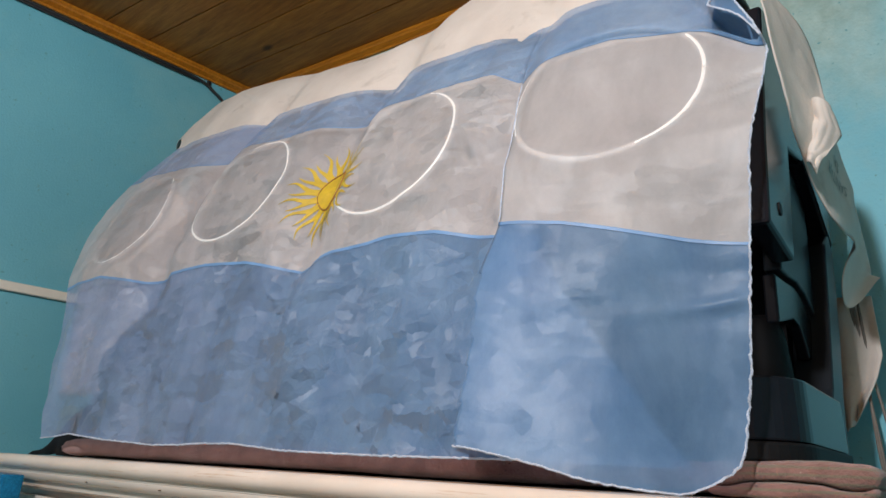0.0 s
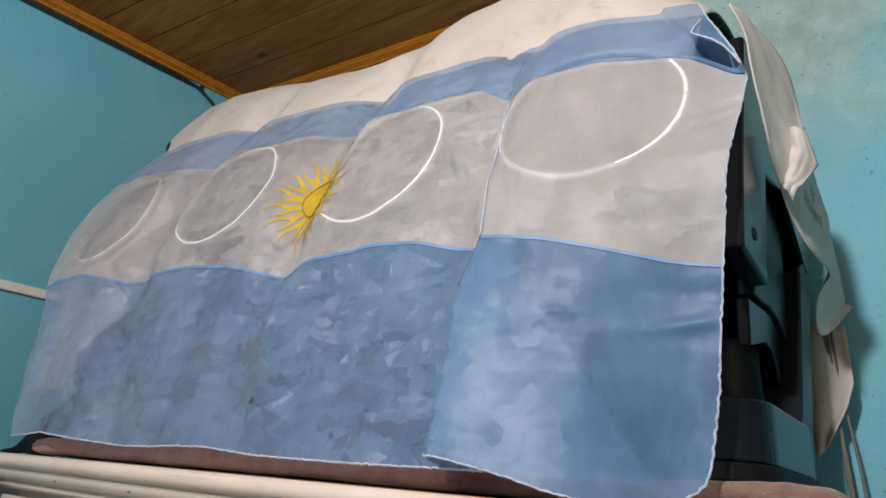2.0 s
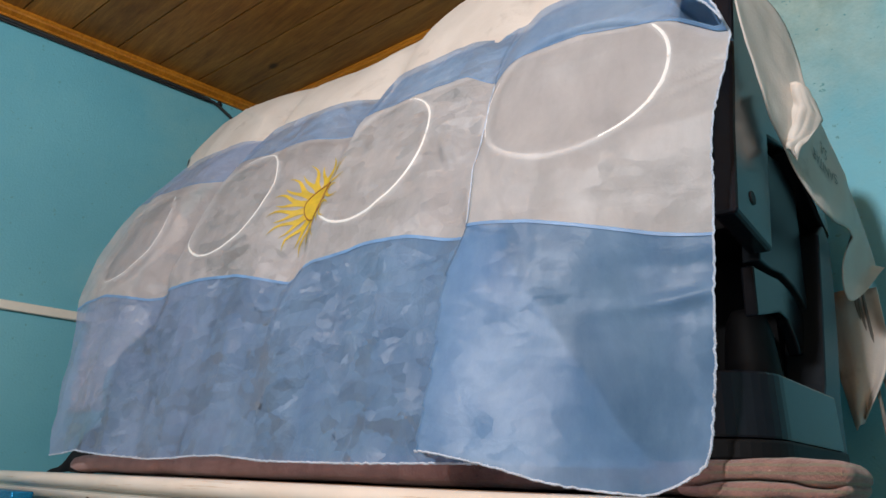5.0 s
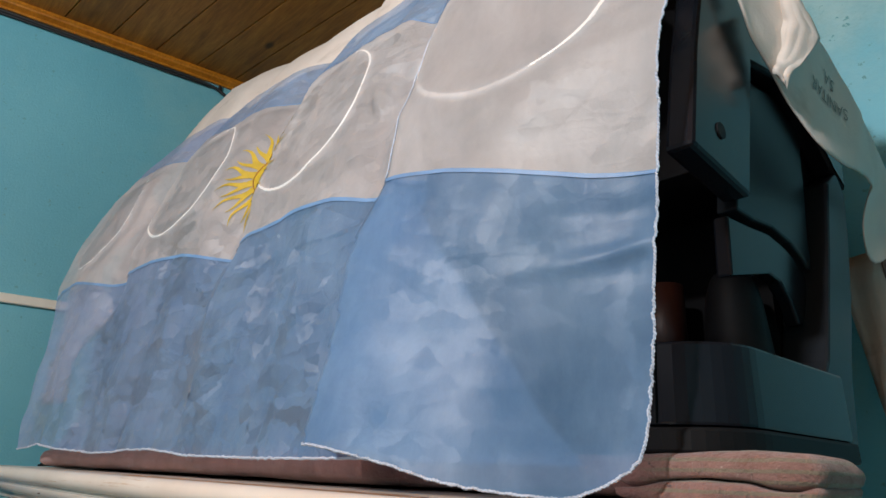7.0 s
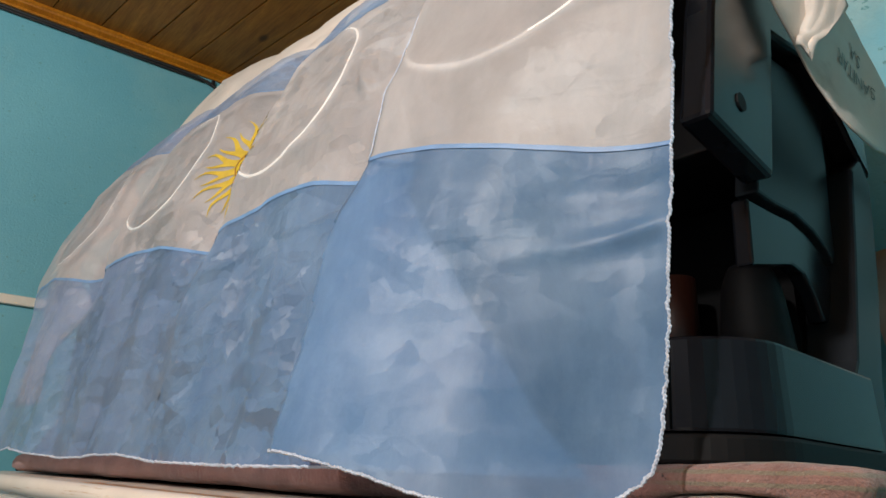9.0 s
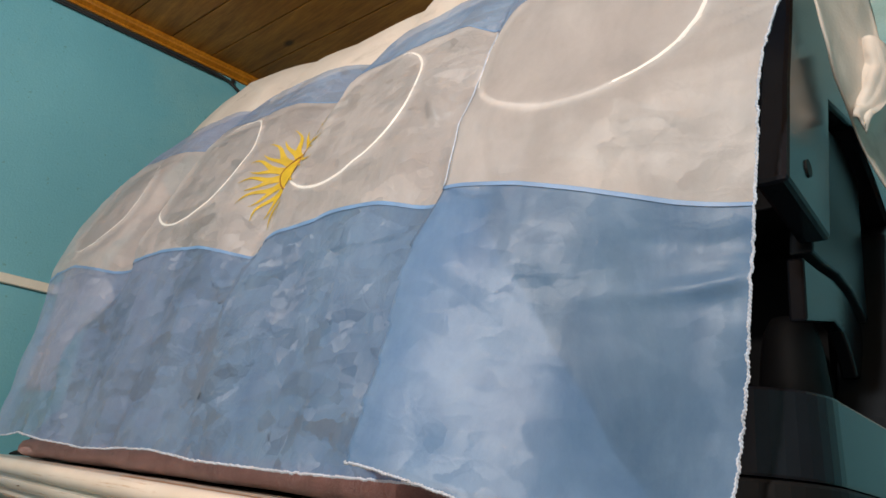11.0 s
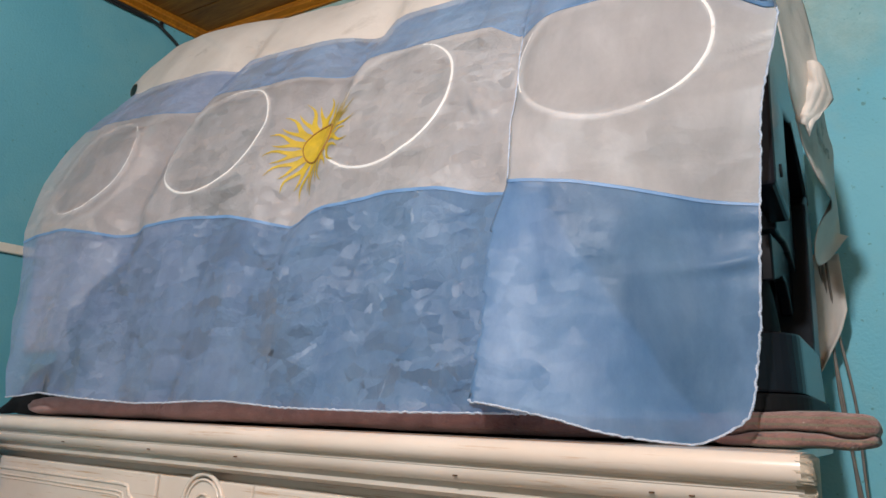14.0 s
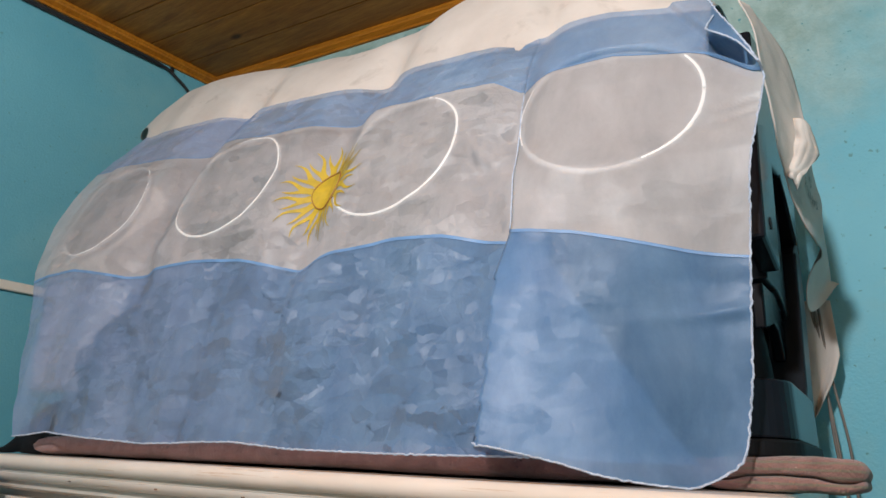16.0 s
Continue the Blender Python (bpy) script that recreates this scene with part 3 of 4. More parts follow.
part("visor", prism(visor, 0.03, 0.052, "x", 0.003), SATIN_PLASTIC, unit)
band = [(1.11, 1.680), (1.16, 1.692), (1.205, 1.703), (1.235, 1.700), (1.258, 1.682), (1.274, 1.659), (1.288, 1.660), (1.312, 1.697), (1.317, 1.724), (1.297, 1.737), (1.262, 1.748), (1.215, 1.753), (1.165, 1.748), (1.115, 1.745)]
part("arch_band", prism(band, 0.03, 0.046, "x", 0.003), PLASTIC, unit)
frame_outline = [(1.072, 1.603), (1.255, 1.601), (1.272, 1.618), (1.328, 1.744), (1.372, 1.857), (1.415, 1.885), (1.44, 1.86), (1.425, 1.80), (1.392, 1.705), (1.345, 1.603), (1.33, 1.530), (1.085, 1.530)]
part("side_frame", prism(frame_outline, 0.02, MACHINE_R, "x", 0.004), SATIN_PLASTIC, unit)
part("back_panel", box(-0.159, 0.019, 1.28, 1.33, 1.53, 1.90), BLACK, unit)


def rounded_base(z0, z1, out):
    pts = [(-0.159, 1.30), (-0.159, 1.005 - out)]
    pts += [(0.0 + (0.072 + out) * math.sin(a), 1.078 - (0.073 + out) * math.cos(a)) for a in np.linspace(0, math.pi / 2, 12)]
    pts += [(0.072 + out, 1.30)]
    bm = prism(pts, z0, z1, "z", 0.003)
    for v in bm.verts:
        flare = (1.604 - v.co.z) / 0.07
        v.co.x += 0.002 * flare * smooth(v.co.x, -0.05, 0.07)
        v.co.y -= 0.006 * flare * (1 - smooth(v.co.y, 1.02, 1.12))
    return bm


part("base", rounded_base(1.534, 1.604, 0.0), PLASTIC, unit)
part("seam", prism([(1.0035, 1.603), (1.016, 1.603), (1.016, 1.536), (0.9975, 1.536)], 0.0165, 0.0185, "x"), BLACK, unit)
part("plinth", rounded_base(1.512, 1.533, 0.004), BLACK, unit)
part("column", tube([(0.0, 1.215, z) for z in np.linspace(1.604, 1.712, 16)], 0.04, 28, lambda k: 0.037 - 0.010 * k - 0.008 * k ** 8), BLACK, unit, "dark tapered column", True)
part("inner_cup", tube([(-0.088, 1.22, 1.60), (-0.088, 1.22, 1.715)], 0.026, 20), RED_BROWN, unit, "red-brown cup in the dark recess", smooth=True)
for y in (1.0, 1.4):
    for x in (-1.35, -0.75, -0.05):
        part("foot", tube([(x, y + 0.05, CAB_T + 0.036), (x, y + 0.05, 1.535)], 0.02, 14), BLACK, unit)

# ---- the flag ----
PROFILE = [(1.47, 0.858), (1.52, 0.866), (1.65, 0.884), (1.80, 0.900), (1.88, 0.903), (1.98, 0.932), (2.10, 0.975), (2.20, 1.030), (2.30, 1.095), (2.40, 1.165), (2.50, 1.225)]
LOW = [(-1.60, 1.852), (-1.35, 1.863), (-1.25, 1.862), (-1.10, 1.832), (-0.98, 1.838), (-0.88, 1.838), (-0.767, 1.827), (-0.646, 1.797), (-0.553, 1.813), (-0.43, 1.817), (-0.34, 1.808), (-0.235, 1.782)]
LOW_R = [(-0.245, 1.797), (-0.14, 1.783), (0.0, 1.750), (0.07, 1.737)]
UP = [(-1.60, 2.20), (-1.40, 2.178), (-1.25, 2.158), (-1.12, 2.140), (-0.95, 2.150), (-0.82, 2.128), (-0.68, 2.118), (-0.55, 2.115), (-0.40, 2.098), (-0.30, 2.088), (-0.247, 2.052), (-0.20, 2.068), (-0.10, 2.080), (0.0, 2.060), (0.018, 2.050), (0.041, 2.020), (0.057, 1.998), (0.074, 1.989), (0.10, 1.985)]
CREST = [(-1.60, 2.36), (-1.37, 2.31), (-1.06, 2.285), (-0.75, 2.24), (-0.59, 2.24), (-0.446, 2.225), (-0.298, 2.195), (-0.264, 2.205), (-0.13, 2.21), (0.0, 2.185), (0.05, 2.16), (0.10, 2.12)]
FOOT = [(-1.40, 1.505), (-1.30, 1.508), (-1.19, 1.519), (-1.05, 1.510), (-0.90, 1.503), (-0.69, 1.510), (-0.565, 1.502), (-0.365, 1.500), (-0.20, 1.502)]
FOOT_R = [(-0.265, 1.517), (-0.20, 1.509), (-0.139, 1.497), (-0.10, 1.4870), (-0.067, 1.4815), (-0.03, 1.4775), (-0.005, 1.4757), (0.004, 1.4770), (0.014, 1.4845), (0.022, 1.4915), (0.029, 1.500), (0.038, 1.514), (0.046, 1.53)]
RIGHT = [(1.47, 0.004), (1.485, 0.017), (1.50, 0.026), (1.52, 0.034), (1.60, 0.047), (1.74, 0.056), (1.85, 0.066), (1.98, 0.092), (1.995, 0.090), (2.033, 0.078), (2.071, 0.062), (2.115, 0.043), (2.16, 0.028), (2.2, 0.015), (2.3, -0.02)]
LEFT = [(1.47, -1.275), (1.51, -1.30), (1.56, -1.322), (1.60, -1.345), (1.70, -1.405), (1.83, -1.457), (1.95, -1.497), (2.05, -1.530), (2.13, -1.535), (2.24, -1.525), (2.40, -1.50)]
NEARER = [(-1.55, 0.050), (-1.27, 0.043), (-0.89, 0.018), (-0.48, 0.0)]
FOLD = [(1.47, -0.262), (1.515, -0.258), (1.80, -0.226), (1.95, -0.236), (2.05, -0.247), (2.3, -0.262)]
VALLEYS = ((-0.645, 0.042, 0.055), (-1.075, 0.034, 0.050), (-0.262, 0.022, 0.035))


def flag_y(x, z):
    """How far back the cloth hangs."""
    y = lerp(z, PROFILE)
    up = smooth(z, 1.66, 1.86)
    for c, depth, wide in VALLEYS:
        y += depth * up * math.exp(-((x - c - 0.05 * (z - 1.9)) / wide) ** 2)
    y += (0.052 + 0.014 * (1 - up)) * smooth(x, -0.24, 0.07)
    y += 0.015 * smooth(-x, 1.36, 1.48) - lerp(x, NEARER)
    low = 1 - up
    flat = 1 - smooth(x, -0.27, -0.22)
    ph = x * 5.2 + 0.5 * z + 0.55 * noise.noise((x * 3.5, z * 1.5, 6.0))
    k = ph - math.floor(ph)
    pleat = k / 0.35 if k < 0.35 else (1 - k) / 0.65
    y += low * flat * (0.021 * (pleat - 0.5) * (0.6 + 0.8 * abs(noise.noise((x * 4, 2.0, 8.0)))) + 0.008 * noise.noise((x * 13 + 3 * z, z * 3, 1.0)))
    y += 0.006 * noise.noise((x * 7, z * 9, 4.0)) + (0.0022 if x < -0.235 else 0.0009) * noise.noise((x * 30, z * 26, 9.0))
    y -= 0.013 * math.exp(-((x + 0.285) / 0.016) ** 2 - ((z - 1.945) / 0.022) ** 2)
    y += 0.005 * math.sin(x * 210 + z * 90) * math.exp(-((x + 0.29) / 0.03) ** 2 - ((z - 1.94) / 0.04) ** 2)
    if -0.235 < x:
        d = -0.85 * (x + 0.165) - 0.53 * (z - 1.74)
        y -= 0.11 * (math.log(1 + math.exp(d * 140)) / 140) * (1 - smooth(z, 1.70, 1.80))
        y -= 0.24 * (math.log(1 + math.exp(-d * 300)) / 300) * (1 - smooth(z, 1.62, 1.80))
        y -= 0.006 * math.exp(-((z - 1.672 - 0.12 * (x - 0.03)) / 0.008) ** 2) * smooth(x, -0.10, 0.03) * (1 - smooth(x, 0.035, 0.06))
        y += 0.002 * math.exp(-((z - 1.706 + 0.10 * (x - 0.03)) / 0.012) ** 2) * smooth(x, -0.18, -0.02)
        y += 0.004 * math.exp(-((z - 1.945 - 0.10 * (x - 0.03)) / 0.005) ** 2) * smooth(x, 0.0, 0.04)
        y += 0.003 * math.exp(-((z - 1.925 - 0.16 * (x - 0.03)) / 0.004) ** 2) * smooth(x, -0.02, 0.03)
        y -= 0.016 * (1 - up) * (1 - smooth(x, -0.23, 0.02))
        y += (0.010 + 0.030 * (1 - smooth(z, 1.64, 1.80))) * smooth(x, -0.10, 0.05) * (1 - smooth(z, 1.80, 1.95))
    return y


def flag_rows(v0, v1, n):
    """Rows of the cloth from one seam to the next, from its right-hand hem to its left-hand one."""
    rows = []
    for j in range(n + 1):
        v = v0 + (v1 - v0) * j / n
        row = []

        def height(x, front):
            lv = [lerp(x, FOOT_R if front else FOOT), lerp(x, LOW_R if front else LOW), lerp(x, UP), lerp(x, CREST)]
            k = min(2, int(v))
            return lv[k] + (lv[k + 1] - lv[k]) * (v - k)

        zf = height(-0.238, True)
        lap = 0.065 * (1 - smooth(zf, 1.72, 1.98))
        for i in range(66):
            s = i / 65
            z = height(lerp(zf, RIGHT) * (1 - s) + lerp(zf, FOLD) * s, True)
            x = lerp(z, RIGHT) * (1 - s) + lerp(z, FOLD) * s
            row.append((x, flag_y(x, z) - 0.006 * s * (1 - smooth(z, 1.7, 1.98)), z))
        xf, yf, zz = row[-1]
        zl = height(-0.236, False)
        for i in range(1, 7):
            s = i / 6
            x = xf + lap * s
            row.append((x, yf + 0.022 * math.sin(s * math.pi / 2) * (lap / 0.065), zz + (zl - zz) * s))
        x0, y0 = row[-1][0], row[-1][1]
        for i in range(1, 191):
            s = i / 190
            z = height(x0 + (lerp(zl, LEFT) - x0) * s, False)
            x = x0 + (lerp(z, LEFT) - x0) * s
            blend = smooth(s, 0, 0.07)
            y = flag_y(min(x, -0.2351), z)
            row.append((x, y * blend + y0 * (1 - blend), z))
        rows.append(row)
    return rows


flag = thing("flag", "pale blue and white satin flag with a yellow sun, draped", "flag")
LOWER, MIDDLE, UPPER = flag_rows(0, 1, 60), flag_rows(1, 2, 64), flag_rows(2, 3, 60)
CURL = [(0.025, 2.083), (0.045, 2.065), (0.064, 2.045), (0.078, 2.019), (0.089, 1.995)]


def curled(x, y, z, up):
    """The corner of the upper stripe: a lip along the seam, a hollow above it, and a flap rolled over from above."""
    over = z - lerp(x, CURL)
    hollow = smooth(up, 0.010, 0.018) * (1 - smooth(over, -0.003, 0.003)) * smooth(x, 0.018, 0.036)
    flap = smooth(x - 0.022 + 0.55 * (z - 2.08), 0.0, 0.012) * smooth(over, -0.003, 0.003)
    lip = math.exp(-((up - 0.007) / 0.006) ** 2) * smooth(x, 0.0, 0.04)
    return (x, y + 0.045 * hollow - 0.014 * flap - 0.006 * lip, z)


UPPER = [[curled(x, y, z, z - UPPER[0][i][2]) for i, (x, y, z) in enumerate(r)] for r in UPPER]
part("blue_stripe", sheet(LOWER), BLUE, flag, "pale blue satin stripe, crumpled", True)
part("white_stripe", sheet(MIDDLE), WHITE, flag, "thin white satin stripe", True)
part("blue_stripe", sheet(UPPER), BLUE, flag, "pale blue satin stripe folded over the top", True)


def frayed(line, seed):
    """A stitched hem: a thread that zigzags over the cloth's edge, uneven and frayed."""
    pts = [Vector(line[0])]
    for a, b in zip(line, line[1:]):
        a, b = Vector(a), Vector(b)
        n = max(1, round((b - a).length / 0.0016))
        pts += [a.lerp(b, (k + 1) / n) for k in range(n)]
    out = []
    for i, p in enumerate(pts):
        d = (pts[min(i + 2, len(pts) - 1)] - pts[max(i - 2, 0)]).normalized()
        side = Vector((d.z, 0, -d.x))
        swing = (0.0004 if i % 2 else -0.0004) + 0.0016 * noise.noise((i * 0.23, seed, 0))
        out.append(p + side * swing + Vector((0, -0.0010 + 0.0004 * noise.noise((i * 0.7, seed, 4)), 0)))
    return tube(out, 0.001, 5, lambda k: 0.0013 + 0.0006 * noise.noise((k * len(out) * 0.2, seed, 0)))


# the corner turned under at the fold, a second layer behind the right-hand part
under = []
for j in range(41):
    row = []
    for i in range(31):
        z0 = 1.735 - 0.235 * j / 40
        edge = -0.165 + 0.62 * (1.74 - z0) + 0.004 * noise.noise((z0 * 25, 3.0, 0))
        x = lerp(z0, FOLD) + 0.004 + (edge - lerp(z0, FOLD) - 0.004) * i / 30
        z = max(z0, lerp(x, FOOT_R) + 0.004)
        row.append((x, flag_y(x, z) + 0.0035, z))
    under.append(row)
part("turned_under_corner", sheet(under), BLUE, flag, "second layer of blue satin behind the fold", True)
part("bottom_hem", frayed(LOWER[0], 1.0), HEM_AND_HIGHLIGHT, flag, "white stitched hem")
part("side_hem", frayed([r[0] for r in LOWER + MIDDLE[1:] + UPPER[1:]], 7.0), HEM_AND_HIGHLIGHT, flag, "white stitched hem")
for rows in (LOWER[:-3:-1], UPPER[:2]):
    part("seam", sheet([[(x, y - 0.0011 + 0.0004 * noise.noise((x * 90, 2.0, 0)), z) for x, y, z in r] for r in rows]), EDGE_BLUE, flag, "doubled pale blue seam", True)

# opaque pale tube stands in for the highlight along the fold
part("fold_highlight", tube([(r[65][0] - 0.0004, r[65][1] - 0.0005, r[65][2]) for r in MIDDLE[::2]], 0.0011, 8), HEM_AND_HIGHLIGHT, flag, "pale tube added as the highlight along the fold", True)

# rims pressed against the cloth from behind, poking through as its bright line
for cx, cz, r in ((-0.110, 1.986, 0.128), (-0.477, 1.985, 0.130), (-0.889, 2.008, 0.132), (-1.292, 2.020, 0.132)):
    ring = []
    for a in np.linspace(0, 2 * math.pi, 73):
        x, s = cx + r * math.cos(a), r * math.sin(a) * 0.92
        z = cz + s
        ring.append((x, flag_y(x, z) + (0.0037 + 0.0014 * ((1 - math.cos(a + 0.9)) / 2) ** 1.5 + (0.0006 if cx < -1.2 else 0) if z < lerp(x, UP) - 0.004 else 0.0055), z))
    part("round_rim", tube(ring, 0.0044, 12), RIM, unit, "pale round rim", True)
    disc = bmesh.new()
    mid = disc.verts.new((cx, flag_y(cx, cz) + 0.012, cz))
    vs = [disc.verts.new((p[0], p[1] + 0.008, p[2])) for p in ring[:-1]]
    for k in range(len(vs)):
        disc.faces.new((mid, vs[k], vs[(k + 1) % len(vs)]))
    bmesh.ops.solidify(disc, geom=disc.faces[:], thickness=-0.002)
    part("round_face", disc, FACE, unit, "grey round face inside the rim", True)

# ---- the sun on the flag ----
SUN = (-0.630, 1.955)


def on_flag(a, b, lift=0.0016):
    x, z = SUN[0] + 0.95 * a, SUN[1] + 1.08 * b
    return (x, flag_y(x, z) - lift, z)


def emblem(outline, lift):
    bm = bmesh.new()
    mid = bm.verts.new(on_flag(*np.mean(outline, axis=0), lift))
    vs = [bm.verts.new(on_flag(a, b, lift)) for a, b in outline]
    for i in range(len(vs)):
        bm.faces.new((mid, vs[i], vs[(i + 1) % len(vs)]))
    bmesh.ops.subdivide_edges(bm, edges=bm.edges, cuts=1)
    return bm


part("sun_disc", emblem([(0.037 * math.cos(a), 0.037 * math.sin(a)) for a in np.linspace(0, 2 * math.pi, 40)[:-1]], 0.0018), YELLOW, flag, "printed yellow sun disc")
part("disc_outline", tube([on_flag(0.037 * math.cos(a), 0.037 * math.sin(a), 0.0020) for a in np.linspace(0, 2 * math.pi, 56)], 0.0014, 5, lambda k: 0.0009 + 0.0011 * abs(math.sin(k * 5.0 + 0.6))), BROWN, flag)
for i in range(32):
    a = 2 * math.pi * i / 32
    c, s = math.cos(a), math.sin(a)
    length, half = (0.104 if i % 2 else 0.090), 0.0066
    left, right = [], []
    for k in range(9):
        d = 0.031 + (length - 0.031) * k / 8
        w = half * (1 - k / 8) + 0.0003
        bend = 0.0055 * math.sin(k / 8 * 2 * math.pi) * (1 if i % 2 else -0.4)
        left.append((d * c - (bend + w) * s, d * s + (bend + w) * c))
        right.append((d * c - (bend - w) * s, d * s + (bend - w) * c))
    bm = bmesh.new()
    L, R = [bm.verts.new(on_flag(*p, 0.0012)) for p in left], [bm.verts.new(on_flag(*p, 0.0012)) for p in right]
    for k in range(8):
        bm.faces.new((L[k], L[k + 1], R[k + 1], R[k]))
    part("ray", bm, YELLOW, flag)

# ---- white cloth over the top and the side ----
RIDGE = [(-1.735, 2.45), (-1.6, 2.54), (-1.5, 2.575), (-1.35, 2.565), (-1.2, 2.540), (-1.0, 2.495), (-0.85, 2.465), (-0.75, 2.455), (-0.65, 2.468), (-0.5, 2.50), (-0.3, 2.50), (-0.1, 2.40), (0.0, 2.29), (0.085, 2.165)]
cloth = thing("calico_sheet", "cream calico sack cloth over the appliance, hanging down its side", "cloth")
rows = []
for j in range(41):
    s = j / 40
    row = []
    for i in range(131):
        x_l = -1.53 - 0.205 * smooth(s, 0.15, 0.6)
        x = x_l + (0.022 - x_l) * i / 130
        top = lerp(x, RIDGE)
        zc = min(lerp(x, CREST), top - 0.02)
        if s < 0.2:
            z_low = min(zc - 0.03, lerp(x, UP) + 0.003)
            z = z_low + (zc - z_low) * s / 0.2
            y = flag_y(x, z) + 0.012
        elif s < 0.75:
            k = (s - 0.2) / 0.55
            y1 = flag_y(x, zc) + 0.012
            y, z = y1 + (max(1.235, y1 + 0.05) - y1) * k, zc + (top - zc) * math.sin(k * math.pi / 2) ** 0.95
        else:
            k = (s - 0.75) / 0.25
            y, z = 1.235 + 0.30 * k, top - 0.10 * k * k
        fold = 0.016 * math.exp(-((x + 0.78 + 1.1 * (z - 2.35)) / 0.035) ** 2) - 0.014 * math.exp(-((x + 1.18 + 1.4 * (z - 2.42)) / 0.025) ** 2)
        d = (fold + 0.010 * noise.noise((x * 6 + z * 4, z * 5, 2.0)) + 0.012 * noise.noise((x * 3, y * 12, 7.0))) * smooth(s, 0.2, 0.5)
        row.append((x, y + d, z + d))
    rows.append(row)
part("spread_cloth", sheet(rows, 0.002), CALICO, cloth, smooth=True)


def hanging(top, bottom, name, seed, amp, rows_n=24):
    """Cloth between an upper line and a hem."""
    a, b = curve(top, 8), curve(bottom, 8)
    n = 70

    def pick(line, s):
        k = s * (len(line) - 1)
        i = min(len(line) - 2, int(k))
        return line[i].lerp(line[i + 1], k - i)

    rows = []
    for j in range(rows_n + 1):
        w, row = j / rows_n, []
        for i in range(n + 1):
            s = i / n
            p = pick(a, s).lerp(pick(b, s), w)
            wave = amp * (w ** 0.7) * math.sin(s * 17 + 2.2 * w + seed) * smooth(s, 0.45, 0.7)
            crumple = 0.007 * noise.noise((p.y * 14, p.z * 9, seed)) + 0.002 * noise.noise((p.y * 40 + p.z * 20, p.z * 25, seed))
            row.append((p.x + wave + crumple * min(1, 4 * w + 0.2), p.y + 0.5 * crumple, p.z))
        rows.append(row)
    return part(name, sheet(rows, 0.002), CALICO, cloth, smooth=True)


drape = hanging([(0.072, 1.09, 2.165), (0.095, 1.15, 2.14), (0.107, 1.18, 2.113), (0.114, 1.20, 2.064), (0.118, 1.205, 1.995), (0.1135, 1.30, 1.984), (0.111, 1.42, 1.945), (0.108, 1.52, 1.89), (0.107, 1.577, 1.856)],
        [(0.062, 1.050, 2.155), (0.078, 1.070, 2.105), (0.084, 1.085, 2.045), (0.084, 1.105, 1.99), (0.085, 1.14, 1.945), (0.088, 1.20, 1.905), (0.094, 1.27, 1.848), (0.100, 1.40, 1.862), (0.095, 1.47, 1.85), (0.07, 1.528, 1.786), (0.107, 1.578, 1.846)],
        "hanging_cloth", 1.0, 0.013)
rows = []
for j in range(13):
    w = j / 12
    rows.append([(lerp(w, [(0, 0.10), (0.5, 0.104), (0.7, 0.09), (1, 0.055)]) * s / 10 + (1 - s / 10) * lerp(w, [(0, 0.0), (1, 0.035)]),
                  1.592 + 0.006 * math.sin(s * 0.9 + 2 * w), 1.82 - 0.235 * w + 0.02 * s / 10 * w) for s in range(11)])
part("cloth_corner", sheet(rows, 0.002), CALICO, cloth, smooth=True)
bunch = [((0.092, 0.108, 0.120, 0.126), 2.018), ((0.090, 0.108, 0.121, 0.130), 1.983), ((0.086, 0.094, 0.102, 0.107), 1.947), ((0.086, 0.091, 0.095, 0.098), 1.925)]
folds = []
for w in np.linspace(0, 3, 25):
    k, row = min(2, int(w)), []
    for c in np.linspace(0, 3, 25):
        x = [lerp(c, list(enumerate(r[0]))) for r in bunch]
        z = [r[1] - 0.010 * c for r in bunch]
        row.append((x[k] + (x[k + 1] - x[k]) * (w - k), 1.172 + 0.012 * abs(c - 1.6) - 0.012 * math.sin(w * 2.1 + c * 0.8) * (c / 3) + 0.004 * noise.noise((c * 2, w * 2, 1.0)), z[k] + (z[k + 1] - z[k]) * (w - k)))
    folds.append(row)
part("cloth_knot", sheet(folds, 0.003), CALICO, cloth, "bunched fold of cream cloth", True)
part("pin", tube(curve([(0.090, 1.135, 2.05), (0.093, 1.145, 2.03), (0.091, 1.155, 2.012)], 5), 0.0016, 6), BLACK, cloth, "black clip")


rows = []
for j in range(25):
    z = 1.60 + 0.62 * j / 24
    rows.append([(x, flag_y(x, z) + 0.020, z) for x in np.linspace(lerp(z, LEFT) + 0.012, -1.16 - 0.05 * math.sin(j * 0.7), 16)])
part("tucked_cloth", sheet(rows, 0.002), CALICO, cloth, "cream cloth tucked behind the flag", True)


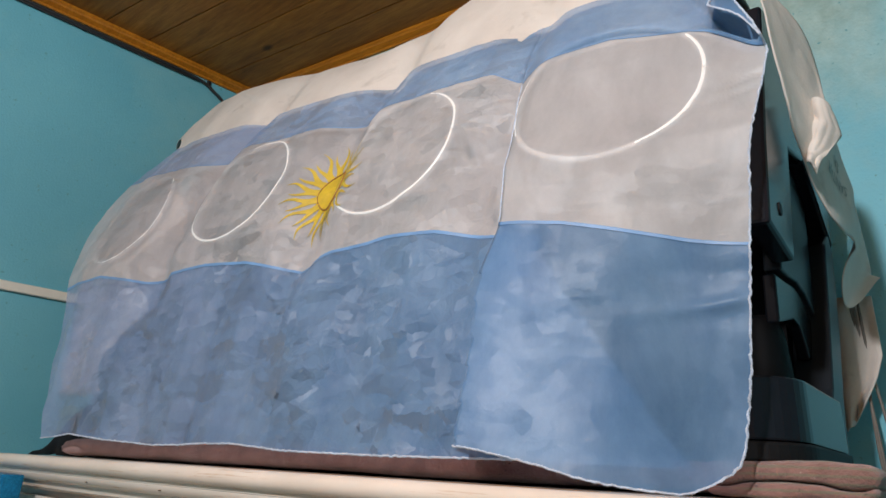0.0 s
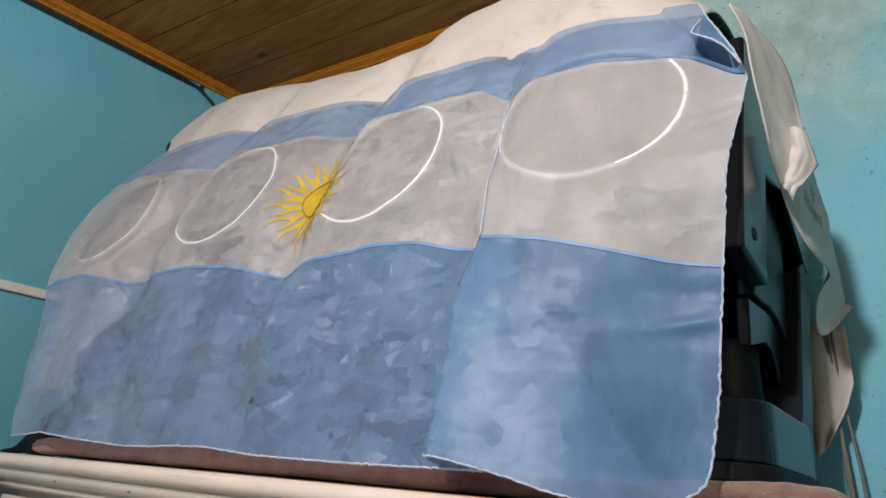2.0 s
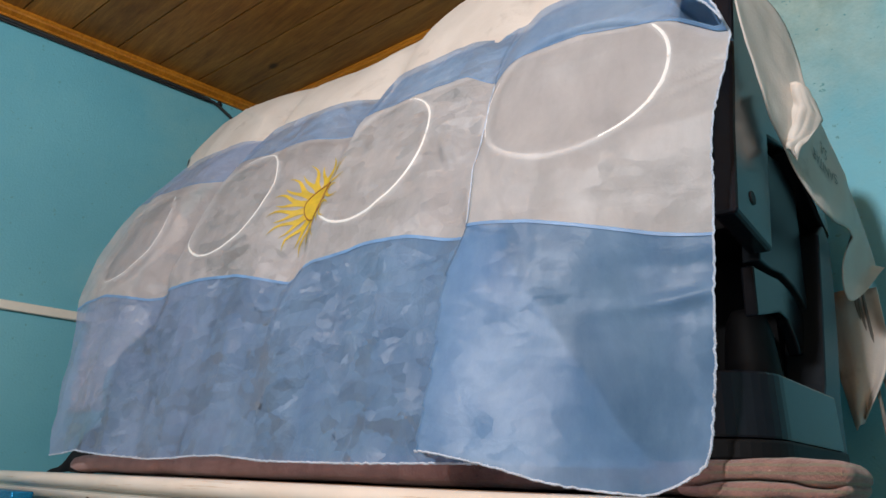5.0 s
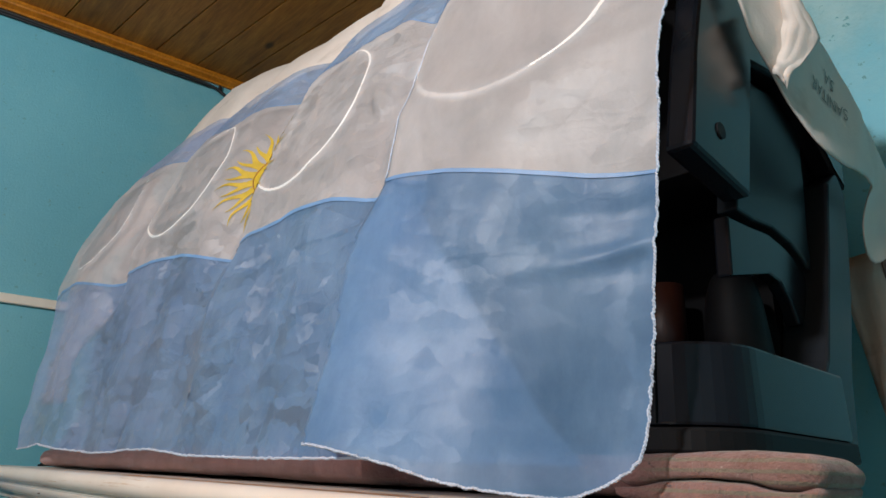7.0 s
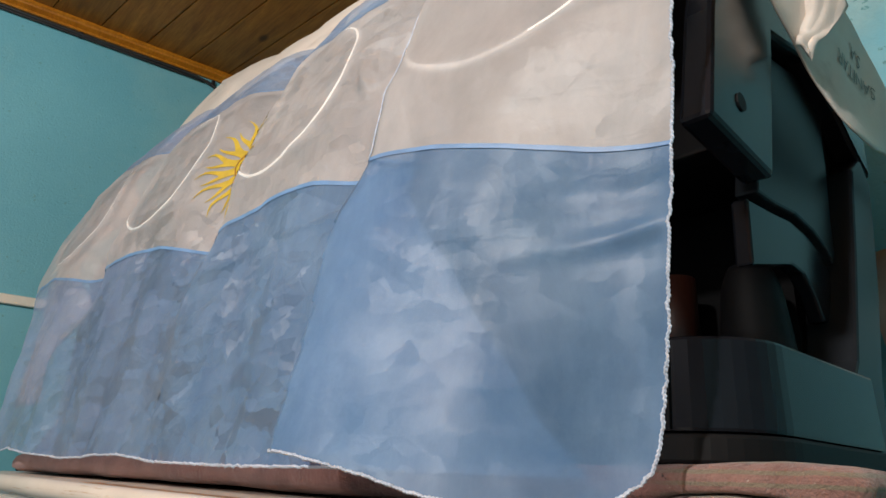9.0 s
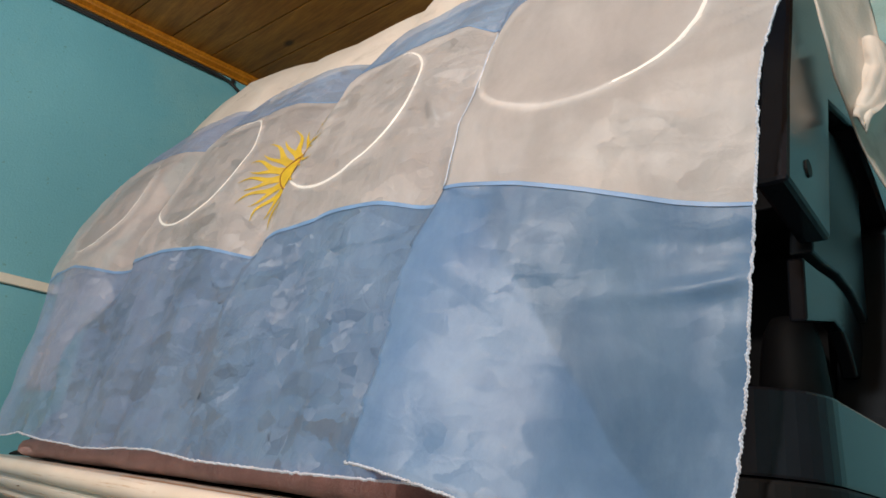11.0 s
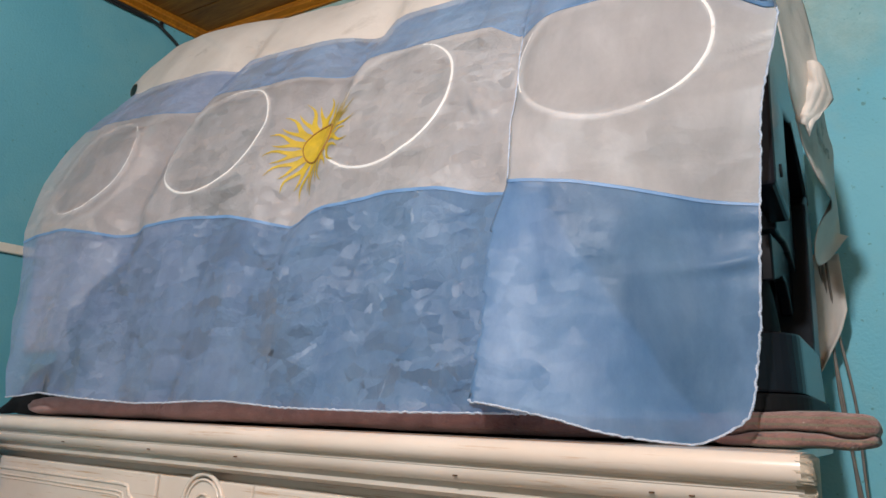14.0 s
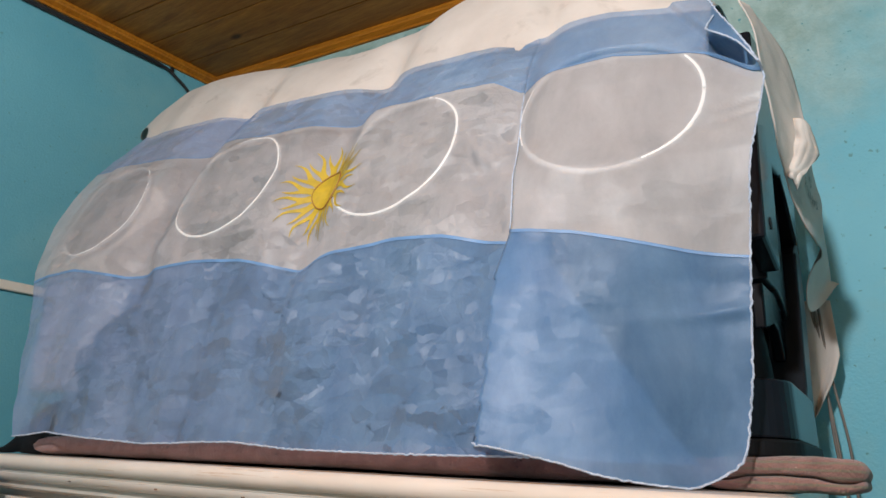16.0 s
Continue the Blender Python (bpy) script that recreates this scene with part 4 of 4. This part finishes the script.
def lettering(words, y, z, size):
    """Faded stencilled words on the hanging cloth, upside down, as flat letters facing out."""
    cu = bpy.data.curves.new("lettering", "FONT")
    cu.body, cu.size, cu.align_x = words, size, "CENTER"
    tmp = bpy.data.objects.new("lettering", cu)
    scene.collection.objects.link(tmp)
    me = bpy.data.meshes.new_from_object(tmp.evaluated_get(bpy.context.evaluated_depsgraph_get()))
    bpy.data.objects.remove(tmp)
    me.materials.clear()
    me.materials.append(INK)
    place = Matrix.Translation((0.118, y, z)) @ Matrix(((0, 0, 1, 0), (-1, 0, 0, 0), (0, -1, 0, 0), (0, 0, 0, 1))) @ pose(0, 0, 0, 0, 0, -8)
    bm = bmesh.new()
    bm.from_mesh(me)
    bmesh.ops.triangulate(bm, faces=bm.faces[:])
    bmesh.ops.subdivide_edges(bm, edges=[e for e in bm.edges if e.calc_length() > 0.006], cuts=2, use_grid_fill=True)
    bmesh.ops.transform(bm, matrix=place, verts=bm.verts)
    surface = BVHTree.FromPolygons([q.co.copy() for q in drape.data.vertices], [list(f.vertices) for f in drape.data.polygons])
    for q in bm.verts:
        hit = surface.ray_cast(Vector((0.3, q.co.y, q.co.z)), Vector((-1, 0, 0)))[0]
        if hit:
            q.co.x = hit.x + 0.0012
    bm.to_mesh(me)
    bm.free()
    ob = new("lettering", me)
    ob.parent = cloth
    ob["label"] = "faded grey stencilled letters"


lettering("SANITAR", 1.290, 1.934, 0.023)
lettering("S.A.", 1.292, 1.959, 0.022)

part("curled_hem", frayed([(0.034, flag_y(0.034, 2.118) - 0.016, 2.118), (0.027, flag_y(0.027, 2.098) - 0.016, 2.098)]
                          + [(x, flag_y(x, z) - 0.016, z + 0.003) for x, z in CURL], 3.0), HEM_AND_HIGHLIGHT, flag, "white stitched hem curled over itself")

# ---- cables and odds and ends ----
for k, (dx, sway) in enumerate(((0.0, 0.0), (0.012, 0.006), (0.004, -0.008))):
    c = thing("hanging_cable", "thin grey-brown cable hanging down the turquoise wall", "cable", group="cables beside the appliance")
    part("cable", tube(curve([(0.066 + dx, 1.58, 1.84), (0.07 + dx, 1.60, 1.70), (0.08 + dx + sway, 1.60, 1.55), (0.088 + dx, 1.60, 1.38), (0.10 + dx - sway, 1.60, 1.1), (0.10 + dx, 1.58, 0.6), (0.10 + dx, 1.55, 0.004)], 10), 0.0026, 6),
         GREY_CABLE, c, smooth=True)

bag = thing("bag", "black fabric bag slumped on the wardrobe beside the wall", "bag")
rows = []
for i in range(25):
    u = i / 24
    x = -1.70 + 0.36 * u
    ring = []
    for k in range(17):
        a = math.pi * k / 16
        h = 0.012 + 0.125 * smooth(u, 0.05, 0.6)
        q = 0.012 * noise.noise((x * 14, k * 0.5, 5.0))
        ring.append((x, 1.06 - 0.13 * math.cos(a) * (0.8 + 0.2 * u) + q, CAB_T + h * math.sin(a) ** 0.8 + abs(q) * 0.5))
    rows.append(ring)
part("cover", sheet(rows, 0.004), FABRIC, bag, smooth=True)

pouch = thing("glitter_box", "blue glitter box with a grey cord on the wardrobe corner", "box")
part("panel", box(-1.50, -1.295, 0.765, 0.806, 1.28, 1.437, 0.003), GLITTER, pouch)
part("cord", tube(curve([(-1.44, 0.760, 1.437), (-1.455, 0.757, 1.42), (-1.44, 0.755, 1.405), (-1.465, 0.757, 1.395), (-1.45, 0.757, 1.37), (-1.46, 0.757, 1.33)], 6), 0.0045, 8), CORD, pouch, "twisted grey cord", True)
